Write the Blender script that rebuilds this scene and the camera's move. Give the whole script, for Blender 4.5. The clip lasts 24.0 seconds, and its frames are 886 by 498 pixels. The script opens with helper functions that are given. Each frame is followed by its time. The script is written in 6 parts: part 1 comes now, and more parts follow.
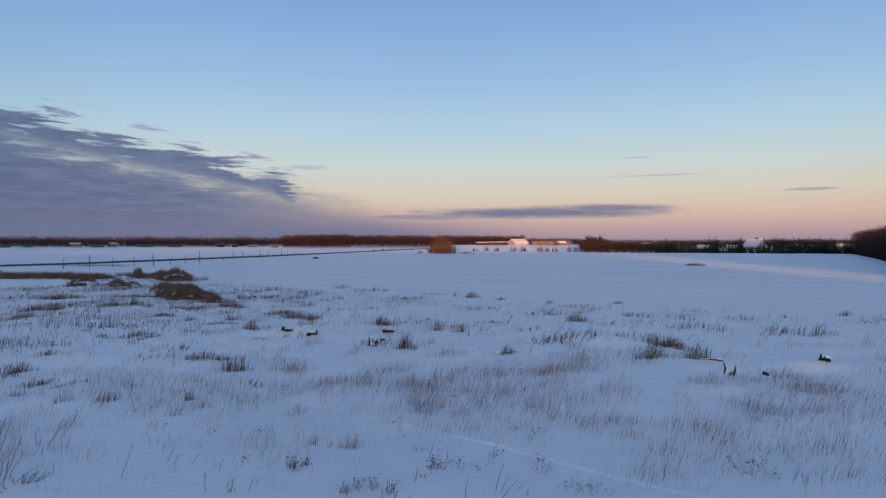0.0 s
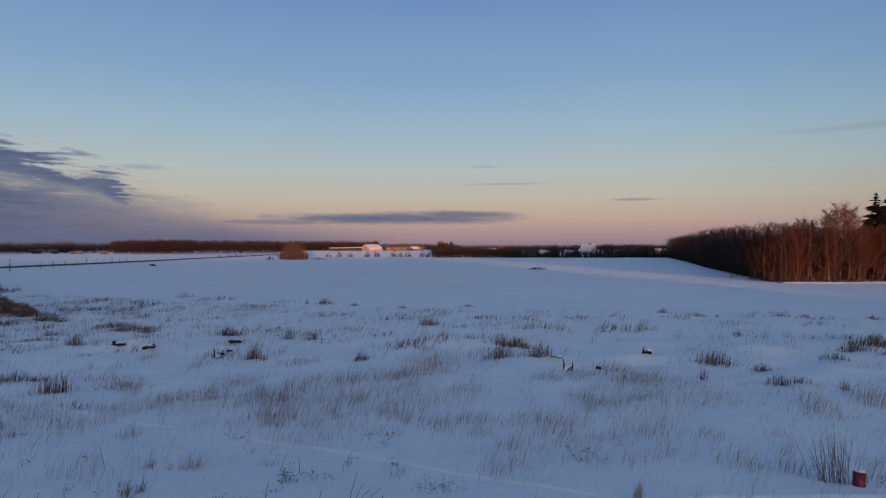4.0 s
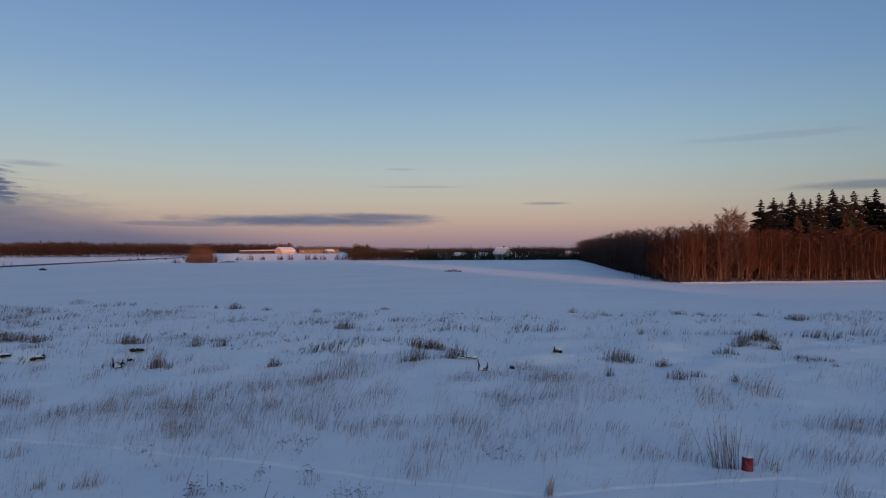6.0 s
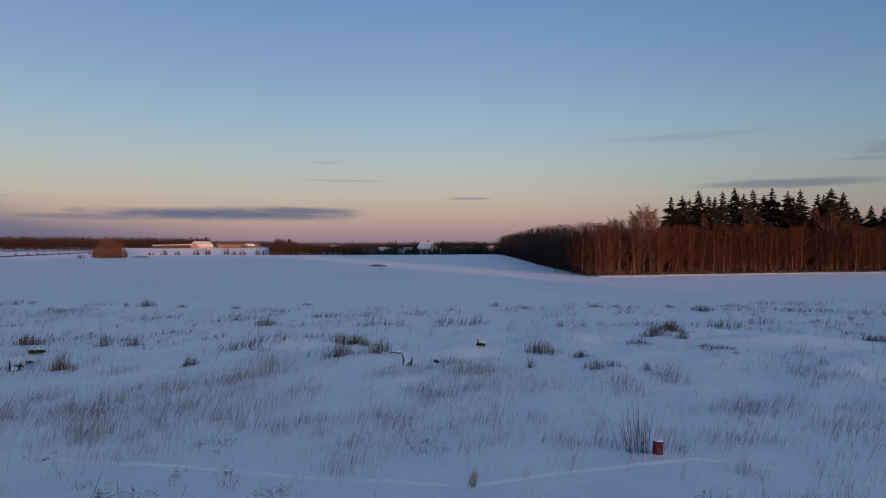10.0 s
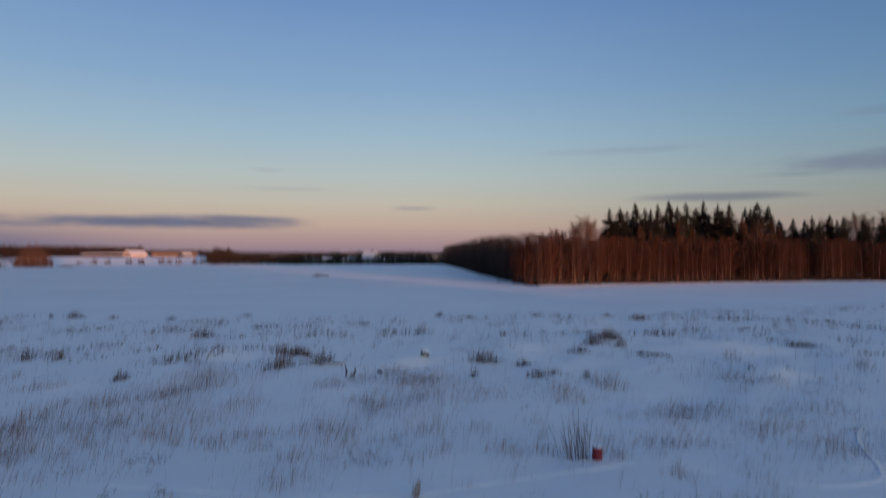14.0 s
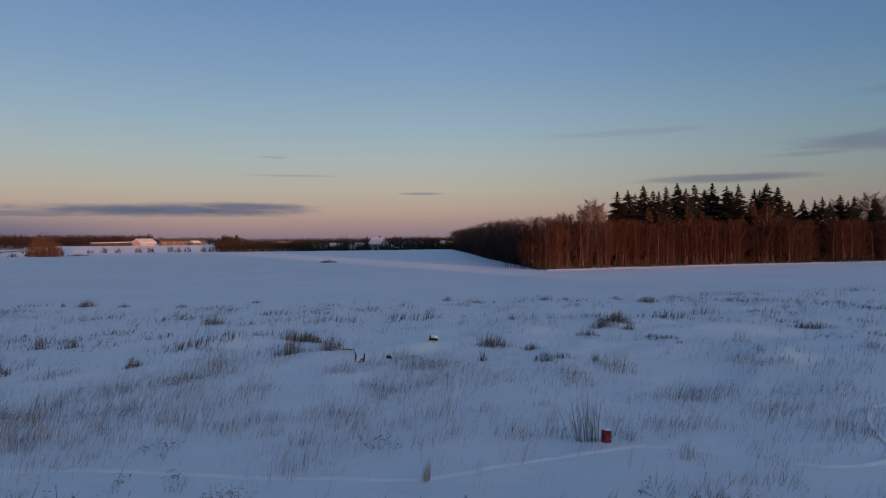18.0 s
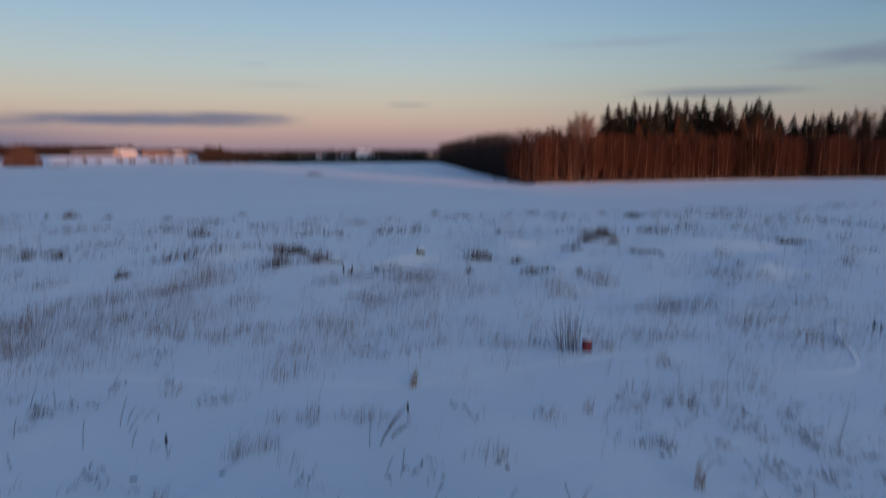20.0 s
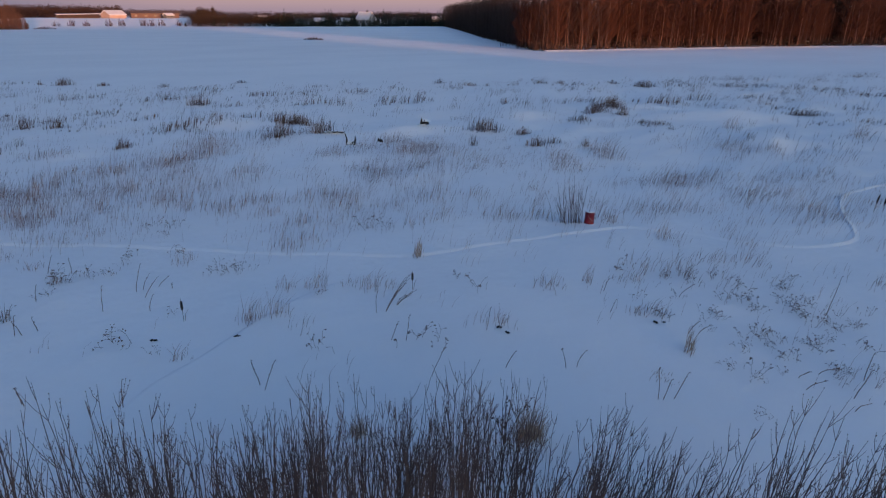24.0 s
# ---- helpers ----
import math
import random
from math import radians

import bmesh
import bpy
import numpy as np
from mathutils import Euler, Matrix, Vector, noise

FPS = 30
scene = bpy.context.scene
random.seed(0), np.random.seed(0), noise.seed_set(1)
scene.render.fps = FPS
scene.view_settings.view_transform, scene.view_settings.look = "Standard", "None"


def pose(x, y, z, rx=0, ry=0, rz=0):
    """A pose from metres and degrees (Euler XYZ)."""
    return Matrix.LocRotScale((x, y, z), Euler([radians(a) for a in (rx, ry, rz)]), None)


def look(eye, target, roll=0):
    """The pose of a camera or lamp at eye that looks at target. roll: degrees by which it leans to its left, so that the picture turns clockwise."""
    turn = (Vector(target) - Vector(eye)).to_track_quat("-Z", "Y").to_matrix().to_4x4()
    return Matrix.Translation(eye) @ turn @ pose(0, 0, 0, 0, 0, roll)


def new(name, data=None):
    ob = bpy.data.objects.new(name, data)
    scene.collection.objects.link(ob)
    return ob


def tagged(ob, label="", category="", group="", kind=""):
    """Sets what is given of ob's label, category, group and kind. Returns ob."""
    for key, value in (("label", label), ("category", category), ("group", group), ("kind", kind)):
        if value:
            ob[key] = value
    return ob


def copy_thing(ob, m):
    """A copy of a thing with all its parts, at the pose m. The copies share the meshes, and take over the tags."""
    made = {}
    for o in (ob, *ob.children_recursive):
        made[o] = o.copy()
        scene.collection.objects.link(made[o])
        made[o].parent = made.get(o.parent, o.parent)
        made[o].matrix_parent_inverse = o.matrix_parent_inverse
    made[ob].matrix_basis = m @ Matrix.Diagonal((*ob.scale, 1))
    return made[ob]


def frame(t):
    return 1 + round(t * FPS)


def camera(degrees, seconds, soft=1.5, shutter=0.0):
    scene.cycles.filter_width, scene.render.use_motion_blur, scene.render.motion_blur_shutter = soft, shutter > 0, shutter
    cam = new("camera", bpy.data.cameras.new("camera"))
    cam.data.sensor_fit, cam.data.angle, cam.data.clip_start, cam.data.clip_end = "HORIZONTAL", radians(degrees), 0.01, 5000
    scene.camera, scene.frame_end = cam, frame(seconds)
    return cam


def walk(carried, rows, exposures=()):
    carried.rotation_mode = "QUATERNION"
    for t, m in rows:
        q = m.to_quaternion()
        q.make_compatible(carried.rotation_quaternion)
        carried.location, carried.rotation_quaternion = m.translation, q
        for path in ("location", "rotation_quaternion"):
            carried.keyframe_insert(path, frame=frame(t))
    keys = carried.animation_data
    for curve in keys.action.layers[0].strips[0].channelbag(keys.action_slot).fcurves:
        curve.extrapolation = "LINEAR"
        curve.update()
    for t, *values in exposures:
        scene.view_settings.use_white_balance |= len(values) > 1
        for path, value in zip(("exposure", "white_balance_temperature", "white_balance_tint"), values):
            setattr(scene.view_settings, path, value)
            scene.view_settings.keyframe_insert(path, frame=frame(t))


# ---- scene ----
# The camera turns on the spot, at an upper floor, six metres above the snow.
cam = camera(71.5, 24.0, 1.15, 0.5)
EYE = (0.0, 0.0, 6.0)
PATH = [
    (0.0, pose(*EYE, 89.40, -0.00, -0.00)),
    (0.5, pose(*EYE, 89.76, 0.20, 0.15)),
    (1.0, pose(*EYE, 89.86, 0.17, 0.10)),
    (1.5, pose(*EYE, 89.96, 0.45, 0.08)),
    (1.9, pose(*EYE, 89.89, 0.40, -0.10)),
    (2.0, pose(*EYE, 89.87, 0.38, -0.22)),
    (2.03, pose(*EYE, 89.87, 0.40, -0.32)),
    (2.1, pose(*EYE, 89.88, 0.55, -3.30)),
    (2.2, pose(*EYE, 89.90, 0.72, -6.50)),
    (2.3, pose(*EYE, 89.91, 0.89, -9.50)),
    (2.4, pose(*EYE, 89.92, 1.06, -12.00)),
    (2.5, pose(*EYE, 89.94, 1.23, -13.08)),
    (4.5, pose(*EYE, 89.82, -0.00, -13.50)),
    (5.0, pose(*EYE, 89.59, 0.40, -13.07)),
    (5.03, pose(*EYE, 89.58, 0.38, -13.15)),
    (5.1, pose(*EYE, 89.56, 0.34, -14.50)),
    (5.2, pose(*EYE, 89.53, 0.28, -17.30)),
    (5.3, pose(*EYE, 89.50, 0.23, -20.30)),
    (5.4, pose(*EYE, 89.47, 0.17, -21.90)),
    (5.5, pose(*EYE, 89.43, 0.11, -22.15)),
    (6.0, pose(*EYE, 90.14, 0.14, -21.35)),
    (6.5, pose(*EYE, 89.26, 0.64, -20.93)),
    (7.0, pose(*EYE, 89.32, 0.59, -20.86)),
    (7.5, pose(*EYE, 89.57, 0.27, -20.85)),
    (8.0, pose(*EYE, 89.80, 0.11, -20.94)),
    (8.03, pose(*EYE, 89.78, 0.12, -21.00)),
    (8.1, pose(*EYE, 89.71, 0.14, -21.80)),
    (8.2, pose(*EYE, 89.62, 0.18, -23.60)),
    (8.3, pose(*EYE, 89.53, 0.21, -26.10)),
    (8.4, pose(*EYE, 89.44, 0.25, -27.90)),
    (8.5, pose(*EYE, 89.35, 0.29, -28.55)),
    (9.0, pose(*EYE, 89.46, 0.20, -28.48)),
    (9.5, pose(*EYE, 89.75, 0.25, -28.24)),
    (10.0, pose(*EYE, 89.63, 0.09, -28.36)),
    (10.5, pose(*EYE, 89.75, 0.12, -28.14)),
    (11.0, pose(*EYE, 89.59, -0.06, -28.46)),
    (11.03, pose(*EYE, 89.59, -0.05, -28.62)),
    (11.1, pose(*EYE, 89.59, -0.02, -30.10)),
    (11.2, pose(*EYE, 89.60, 0.02, -32.30)),
    (11.3, pose(*EYE, 89.60, 0.07, -33.80)),
    (11.4, pose(*EYE, 89.61, 0.11, -34.30)),
    (11.5, pose(*EYE, 89.62, 0.15, -34.09)),
    (13.5, pose(*EYE, 89.33, -0.03, -33.88)),
    (13.9, pose(*EYE, 89.70, -0.10, -33.61)),
    (14.0, pose(*EYE, 90.53, -0.12, -33.55)),
    (14.1, pose(*EYE, 94.40, -0.09, -33.63)),
    (14.2, pose(*EYE, 97.40, -0.06, -33.71)),
    (14.3, pose(*EYE, 99.30, -0.03, -33.79)),
    (14.4, pose(*EYE, 100.40, 0.00, -33.88)),
    (14.5, pose(*EYE, 101.06, 0.03, -33.96)),
    (15.0, pose(*EYE, 101.94, 0.36, -33.43)),
    (15.5, pose(*EYE, 101.34, 0.14, -33.09)),
    (16.0, pose(*EYE, 101.34, 0.16, -33.23)),
    (16.5, pose(*EYE, 101.56, 0.40, -33.31)),
    (16.8, pose(*EYE, 101.90, 0.55, -32.87)),
    (16.9, pose(*EYE, 100.60, 0.60, -32.72)),
    (17.0, pose(*EYE, 97.61, 0.64, -32.58)),
    (17.1, pose(*EYE, 93.60, 0.65, -32.56)),
    (17.2, pose(*EYE, 90.20, 0.67, -32.54)),
    (17.3, pose(*EYE, 88.40, 0.68, -32.52)),
    (17.4, pose(*EYE, 88.30, 0.69, -32.50)),
    (17.5, pose(*EYE, 88.77, 0.70, -32.48)),
    (19.5, pose(*EYE, 89.47, 0.31, -33.69)),
    (19.7, pose(*EYE, 89.40, 0.21, -33.81)),
    (19.8, pose(*EYE, 88.40, 0.16, -33.88)),
    (19.9, pose(*EYE, 85.40, 0.11, -33.94)),
    (20.0, pose(*EYE, 81.11, 0.06, -34.00)),
    (20.1, pose(*EYE, 78.40, 0.17, -33.95)),
    (20.2, pose(*EYE, 76.50, 0.29, -33.91)),
    (20.3, pose(*EYE, 75.40, 0.40, -33.86)),
    (20.4, pose(*EYE, 74.50, 0.51, -33.82)),
    (20.5, pose(*EYE, 74.05, 0.63, -33.77)),
    (21.0, pose(*EYE, 73.68, -0.01, -33.60)),
    (21.5, pose(*EYE, 73.83, 0.07, -33.78)),
    (22.0, pose(*EYE, 73.75, 0.23, -33.72)),
    (22.5, pose(*EYE, 73.52, 0.50, -33.57)),
    (23.0, pose(*EYE, 73.50, 0.49, -33.67)),
    (23.1, pose(*EYE, 73.00, 0.47, -33.64)),
    (23.2, pose(*EYE, 71.60, 0.44, -33.62)),
    (23.3, pose(*EYE, 70.50, 0.42, -33.59)),
    (23.4, pose(*EYE, 69.70, 0.40, -33.56)),
    (23.5, pose(*EYE, 69.31, 0.37, -33.53)),
    (24.0, pose(*EYE, 69.24, -0.15, -33.55)),
]
EXPOSURES = [(0.0, 0.27), (1.0, 0.05), (1.9, -0.05), (2.6, -0.12), (5.0, -0.15), (10.0, -0.15), (13.6, -0.15), (14.1, -0.10), (14.6, -0.25), (15.5, -0.30), (16.0, -0.39), (16.7, -0.41), (17.4, -0.35), (19.7, -0.15), (20.5, 0.12), (23.0, 0.14), (24.0, 0.2)]
walk(cam, PATH, EXPOSURES)

# ---- world, sun ----
def lin(r, g, b):
    """Linear colour from 0-255 display values."""
    return tuple((c / 12.92 if c <= 0.04045 else ((c + 0.055) / 1.055) ** 2.4) for c in (r / 255, g / 255, b / 255)) + (1.0,)


SUN_AZ, SUN_EL = 185.0, 1.9


class Nodes:
    """Small helper to wire node trees."""

    def __init__(self, tree):
        self.tree = tree
        tree.nodes.clear()

    def add(self, kind, **props):
        n = self.tree.nodes.new(kind)
        for key, value in props.items():
            if key == "operation":
                n.operation = value
            elif key == "data_type":
                n.data_type = value
            elif key == "blend_type":
                n.blend_type = value
        return n

    def put(self, socket, value):
        if isinstance(value, bpy.types.NodeSocket):
            self.tree.links.new(value, socket)
        else:
            socket.default_value = value

    def math(self, op, a, b=0.0, c=0.0, clamp=False):
        n = self.add("ShaderNodeMath", operation=op)
        n.use_clamp = clamp
        for s, v in zip(n.inputs, (a, b, c)):
            self.put(s, v)
        return n.outputs[0]

    def mix(self, fac, a, b, blend="MIX"):
        n = self.add("ShaderNodeMix", data_type="RGBA", blend_type=blend)
        self.put(n.inputs[0], fac), self.put(n.inputs[6], a), self.put(n.inputs[7], b)
        return n.outputs[2]

    def noise(self, vec, scale, detail=4.0, rough=0.55, dist=0.0):
        n = self.add("ShaderNodeTexNoise")
        if vec is not None:
            self.put(n.inputs["Vector"], vec)
        n.inputs["Scale"].default_value, n.inputs["Detail"].default_value = scale, detail
        n.inputs["Roughness"].default_value, n.inputs["Distortion"].default_value = rough, dist
        return n.outputs["Fac"]

    def step(self, x, lo, hi):
        n = self.add("ShaderNodeMapRange")
        n.interpolation_type = "SMOOTHSTEP"
        self.put(n.inputs[0], x), self.put(n.inputs[1], lo), self.put(n.inputs[2], hi)
        return n.outputs[0]

    def ramp(self, fac, stops, interp="LINEAR"):
        n = self.add("ShaderNodeValToRGB")
        n.color_ramp.interpolation = interp
        e = n.color_ramp.elements
        while len(e) < len(stops):
            e.new(0.5)
        for k, (pos, col) in enumerate(stops):
            e[k].position, e[k].color = pos, col
        self.put(n.inputs[0], fac)
        return n.outputs[0]

    def vec(self, x, y, z=0.0):
        n = self.add("ShaderNodeCombineXYZ")
        for s, v in zip(n.inputs, (x, y, z)):
            self.put(s, v)
        return n.outputs[0]


def make_world():
    world = bpy.data.worlds.new("winter_dusk")
    scene.world = world
    world.use_nodes = True
    n = Nodes(world.node_tree)
    out, bg = n.add("ShaderNodeOutputWorld"), n.add("ShaderNodeBackground")
    sky = n.add("ShaderNodeTexSky")
    sky.sky_type, sky.sun_disc = "NISHITA", False
    sky.sun_elevation, sky.sun_rotation = radians(SUN_EL), radians(SUN_AZ)
    sky.air_density, sky.dust_density, sky.ozone_density = 1.0, 1.0, 2.0
    tc = n.add("ShaderNodeTexCoord")
    sep = n.add("ShaderNodeSeparateXYZ")
    n.put(sep.inputs[0], tc.outputs["Generated"])
    x, y, z = sep.outputs
    el = n.math("MULTIPLY", n.math("ARCSINE", z), 57.2958)
    az = n.math("MULTIPLY", n.math("ARCTAN2", x, y), 57.2958)
    # twilight gradient opposite the sun: mauve shadow of the earth, pink belt, pale band, blue
    fac = n.math("DIVIDE", n.math("ADD", el, 2.0), 62.0, clamp=True)
    stops = [(e + 2.0, lin(*c)) for e, c in SKY]
    twilight = n.ramp(fac, [(e / 62.0, c) for e, c in stops])
    # clouds, stretched along the horizon
    p1 = n.vec(n.math("MULTIPLY", az, 0.11), n.math("MULTIPLY", el, 0.62))
    p2 = n.vec(n.math("MULTIPLY", az, 0.35), n.math("MULTIPLY", el, 1.9), 3.0)
    n1, n2 = n.noise(p1, 1.0, 5.0, 0.6, 0.4), n.noise(p2, 1.0, 4.0, 0.6)
    rough = n.math("ADD", n.math("MULTIPLY", n.math("SUBTRACT", n1, 0.5), 9.5), n.math("MULTIPLY", n.math("SUBTRACT", n2, 0.5), 6.0))
    # the bank: a smooth body that thins out towards the north
    west = n.math("ADD", az, 36.0)
    edge = n.math("SUBTRACT", 8.9, n.math("MULTIPLY", west, 0.2))
    edge = n.math("MAXIMUM", edge, n.math("ADD", n.math("MULTIPLY", n.math("ADD", az, 13.0), -0.03), 2.75))
    bank = n.step(n.math("ADD", n.math("SUBTRACT", edge, el), n.math("MULTIPLY", rough, n.math("MULTIPLY", n.step(el, 1.0, 6.5), 0.75))), -1.3, 1.6)
    bank = n.math("MULTIPLY", bank, n.math("SUBTRACT", 1.0, n.math("MULTIPLY", n.step(az, -25.0, 0.0), n.math("MULTIPLY", n.step(el, 0.0, 3.0), 0.55))))
    # broken streaks above it
    top = n.math("MINIMUM", n.math("SUBTRACT", 11.6, n.math("MULTIPLY", west, 0.185)), n.math("SUBTRACT", 8.3, n.math("MULTIPLY", n.math("ADD", az, 16.0), 0.9)))
    p3 = n.vec(n.math("MULTIPLY", az, 0.19), n.math("MULTIPLY", n.math("ADD", el, n.math("MULTIPLY", az, 0.05)), 1.25), 7.0)
    n3 = n.noise(p3, 1.0, 6.0, 0.6, 0.35)
    depth = n.math("SUBTRACT", top, el)
    streak = n.step(n.math("ADD", n3, n.math("MULTIPLY", n.math("SUBTRACT", depth, 0.9), 0.075)), 0.47, 0.6)
    streak = n.math("MULTIPLY", streak, n.math("MULTIPLY", n.step(depth, -0.9, 0.9), n.step(depth, 5.0, 2.6)))
    bank = n.math("MAXIMUM", bank, n.math("MULTIPLY", streak, n.step(el, 2.0, 4.5)))
    bank = n.math("MULTIPLY", bank, n.math("SUBTRACT", 1.0, n.step(az, -8.0, 13.0)))
    bank = n.math("MULTIPLY", bank, 0.96)
    for a, e, w, h, s in CLOUDS:
        da = n.math("DIVIDE", n.math("SUBTRACT", az, a), w)
        de = n.math("DIVIDE", n.math("SUBTRACT", el, e), h)
        r = n.math("SQRT", n.math("ADD", n.math("MULTIPLY", da, da), n.math("MULTIPLY", de, de)))
        r = n.math("ADD", r, n.math("MULTIPLY", rough, -0.13))
        bank = n.math("MAXIMUM", bank, n.math("MULTIPLY", n.step(r, 1.3, 0.35), s))
    shade = n.mix(n.step(n2, 0.3, 0.7), lin(82, 95, 126), lin(100, 111, 140))
    shade = n.mix(n.step(el, 4.0, 0.0), shade, lin(99, 106, 134))
    # thin tops catch the last pink light
    shade = n.mix(n.math("MULTIPLY", n.step(n.math("SUBTRACT", top, el), 1.6, 0.2), n.math("MULTIPLY", n.step(az, -34.0, -22.0), n.step(el, 5.0, 7.0))), shade, lin(136, 134, 160))
    seen = n.mix(bank, twilight, shade)
    # the clear sky of the sunward half
    full = n.mix(n.step(y, 0.1, -0.7), seen, n.mix(1.0, sky.outputs[0], (1.36, 1.2, 1.1, 1), "MULTIPLY"))
    # darker at right angles to the sun
    away = n.math("ABSOLUTE", n.math("SUBTRACT", az, SUN_AZ - 180.0))
    dim = n.math("SUBTRACT", 1.0, n.math("MULTIPLY", n.math("MULTIPLY", n.step(away, 22.0, 82.0), n.step(el, -3.0, 5.0)), 0.42))
    full = n.mix(1.0, full, n.vec(n.math("POWER", dim, 1.35), dim, n.math("POWER", dim, 0.75)), "MULTIPLY")
    n.put(bg.inputs[0], full)
    bg.inputs[1].default_value = 1.0
    n.put(out.inputs[0], bg.outputs[0])


SKY = [(-2, (130, 117, 140)), (0.0, (140, 124, 143)), (1.3, (175, 147, 148)), (2.7, (196, 171, 156)), (4.6, (197, 189, 174)),
       (7.2, (183, 195, 195)), (10.5, (162, 189, 206)), (15.0, (139, 172, 206)), (22.0, (114, 149, 197)), (34.0, (87, 117, 168)), (60.0, (62, 88, 140))]
# azimuth, elevation, half width, half height, thickness
CLOUDS = [(8.6, 2.72, 11.0, 0.6, 0.9), (15.0, 3.08, 5.5, 0.4, 0.8), (-3.0, 2.35, 8.0, 0.3, 0.6), (19.5, 5.9, 4.6, 0.13, 0.3), (31.0, 4.3, 2.2, 0.13, 0.45), (17.5, 7.5, 1.4, 0.1, 0.3), (-12.5, 6.8, 2.2, 0.25, 0.4),
          (57.5, 5.0, 7.0, 0.4, 0.5), (70.0, 7.3, 7.5, 0.9, 0.55), (80.0, 9.0, 9.0, 1.3, 0.5), (50.0, 9.3, 7.0, 0.3, 0.2), (72.0, 11.0, 5.0, 0.45, 0.25), (64.0, 6.6, 4.0, 0.2, 0.3)]
make_world()
lamp = bpy.data.lights.new("sun", "SUN")
lamp.energy, lamp.angle, lamp.color = 6.2, radians(0.53), (1.0, 0.42, 0.22)
sun = new("sun", lamp)
sa, se = radians(SUN_AZ), radians(SUN_EL)
sun.matrix_world = look((0, 0, 0), (-math.sin(sa) * math.cos(se), -math.cos(sa) * math.cos(se), -math.sin(se)))


# ---- materials ----
def material(name, base, other, scale, rough=0.85, bump=0.3, bump_scale=None, vary=0.25, island=False, metal=0.0, bump_dist=0.02, gloss=0.5):
    """Two colours mixed by noise at two scales, varied piece by piece."""
    m = bpy.data.materials.new(name)
    m.use_nodes = True
    n = Nodes(m.node_tree)
    out, bsdf = n.add("ShaderNodeOutputMaterial"), n.add("ShaderNodeBsdfPrincipled")
    tc = n.add("ShaderNodeTexCoord")
    vec = tc.outputs["Object"]
    big, fine = n.noise(vec, scale, 4.0, 0.6), n.noise(vec, scale * 9, 3.0, 0.6)
    fac = n.step(n.math("ADD", n.math("MULTIPLY", big, 0.65), n.math("MULTIPLY", fine, 0.35)), 0.33, 0.67)
    col = n.mix(fac, (*base, 1), (*other, 1))
    if island:
        rnd = n.add("ShaderNodeNewGeometry").outputs["Random Per Island"]
    else:
        rnd = n.add("ShaderNodeObjectInfo").outputs["Random"]
    k = n.math("ADD", n.math("MULTIPLY", rnd, 2 * vary), 1 - vary)
    col = n.mix(1.0, col, n.vec(k, k, k), "MULTIPLY")
    n.put(bsdf.inputs["Base Color"], col)
    bsdf.inputs["Metallic"].default_value = metal
    bsdf.inputs["Specular IOR Level"].default_value = gloss
    n.put(bsdf.inputs["Roughness"], n.math("ADD", n.math("MULTIPLY", fine, 0.2), rough - 0.1, clamp=True))
    if bump:
        b = n.add("ShaderNodeBump")
        b.inputs["Strength"].default_value, b.inputs["Distance"].default_value = bump, bump_dist
        n.put(b.inputs["Height"], n.noise(vec, bump_scale or scale * 12, 4.0, 0.6))
        n.put(bsdf.inputs["Normal"], b.outputs[0])
    n.put(out.inputs[0], bsdf.outputs[0])
    return m


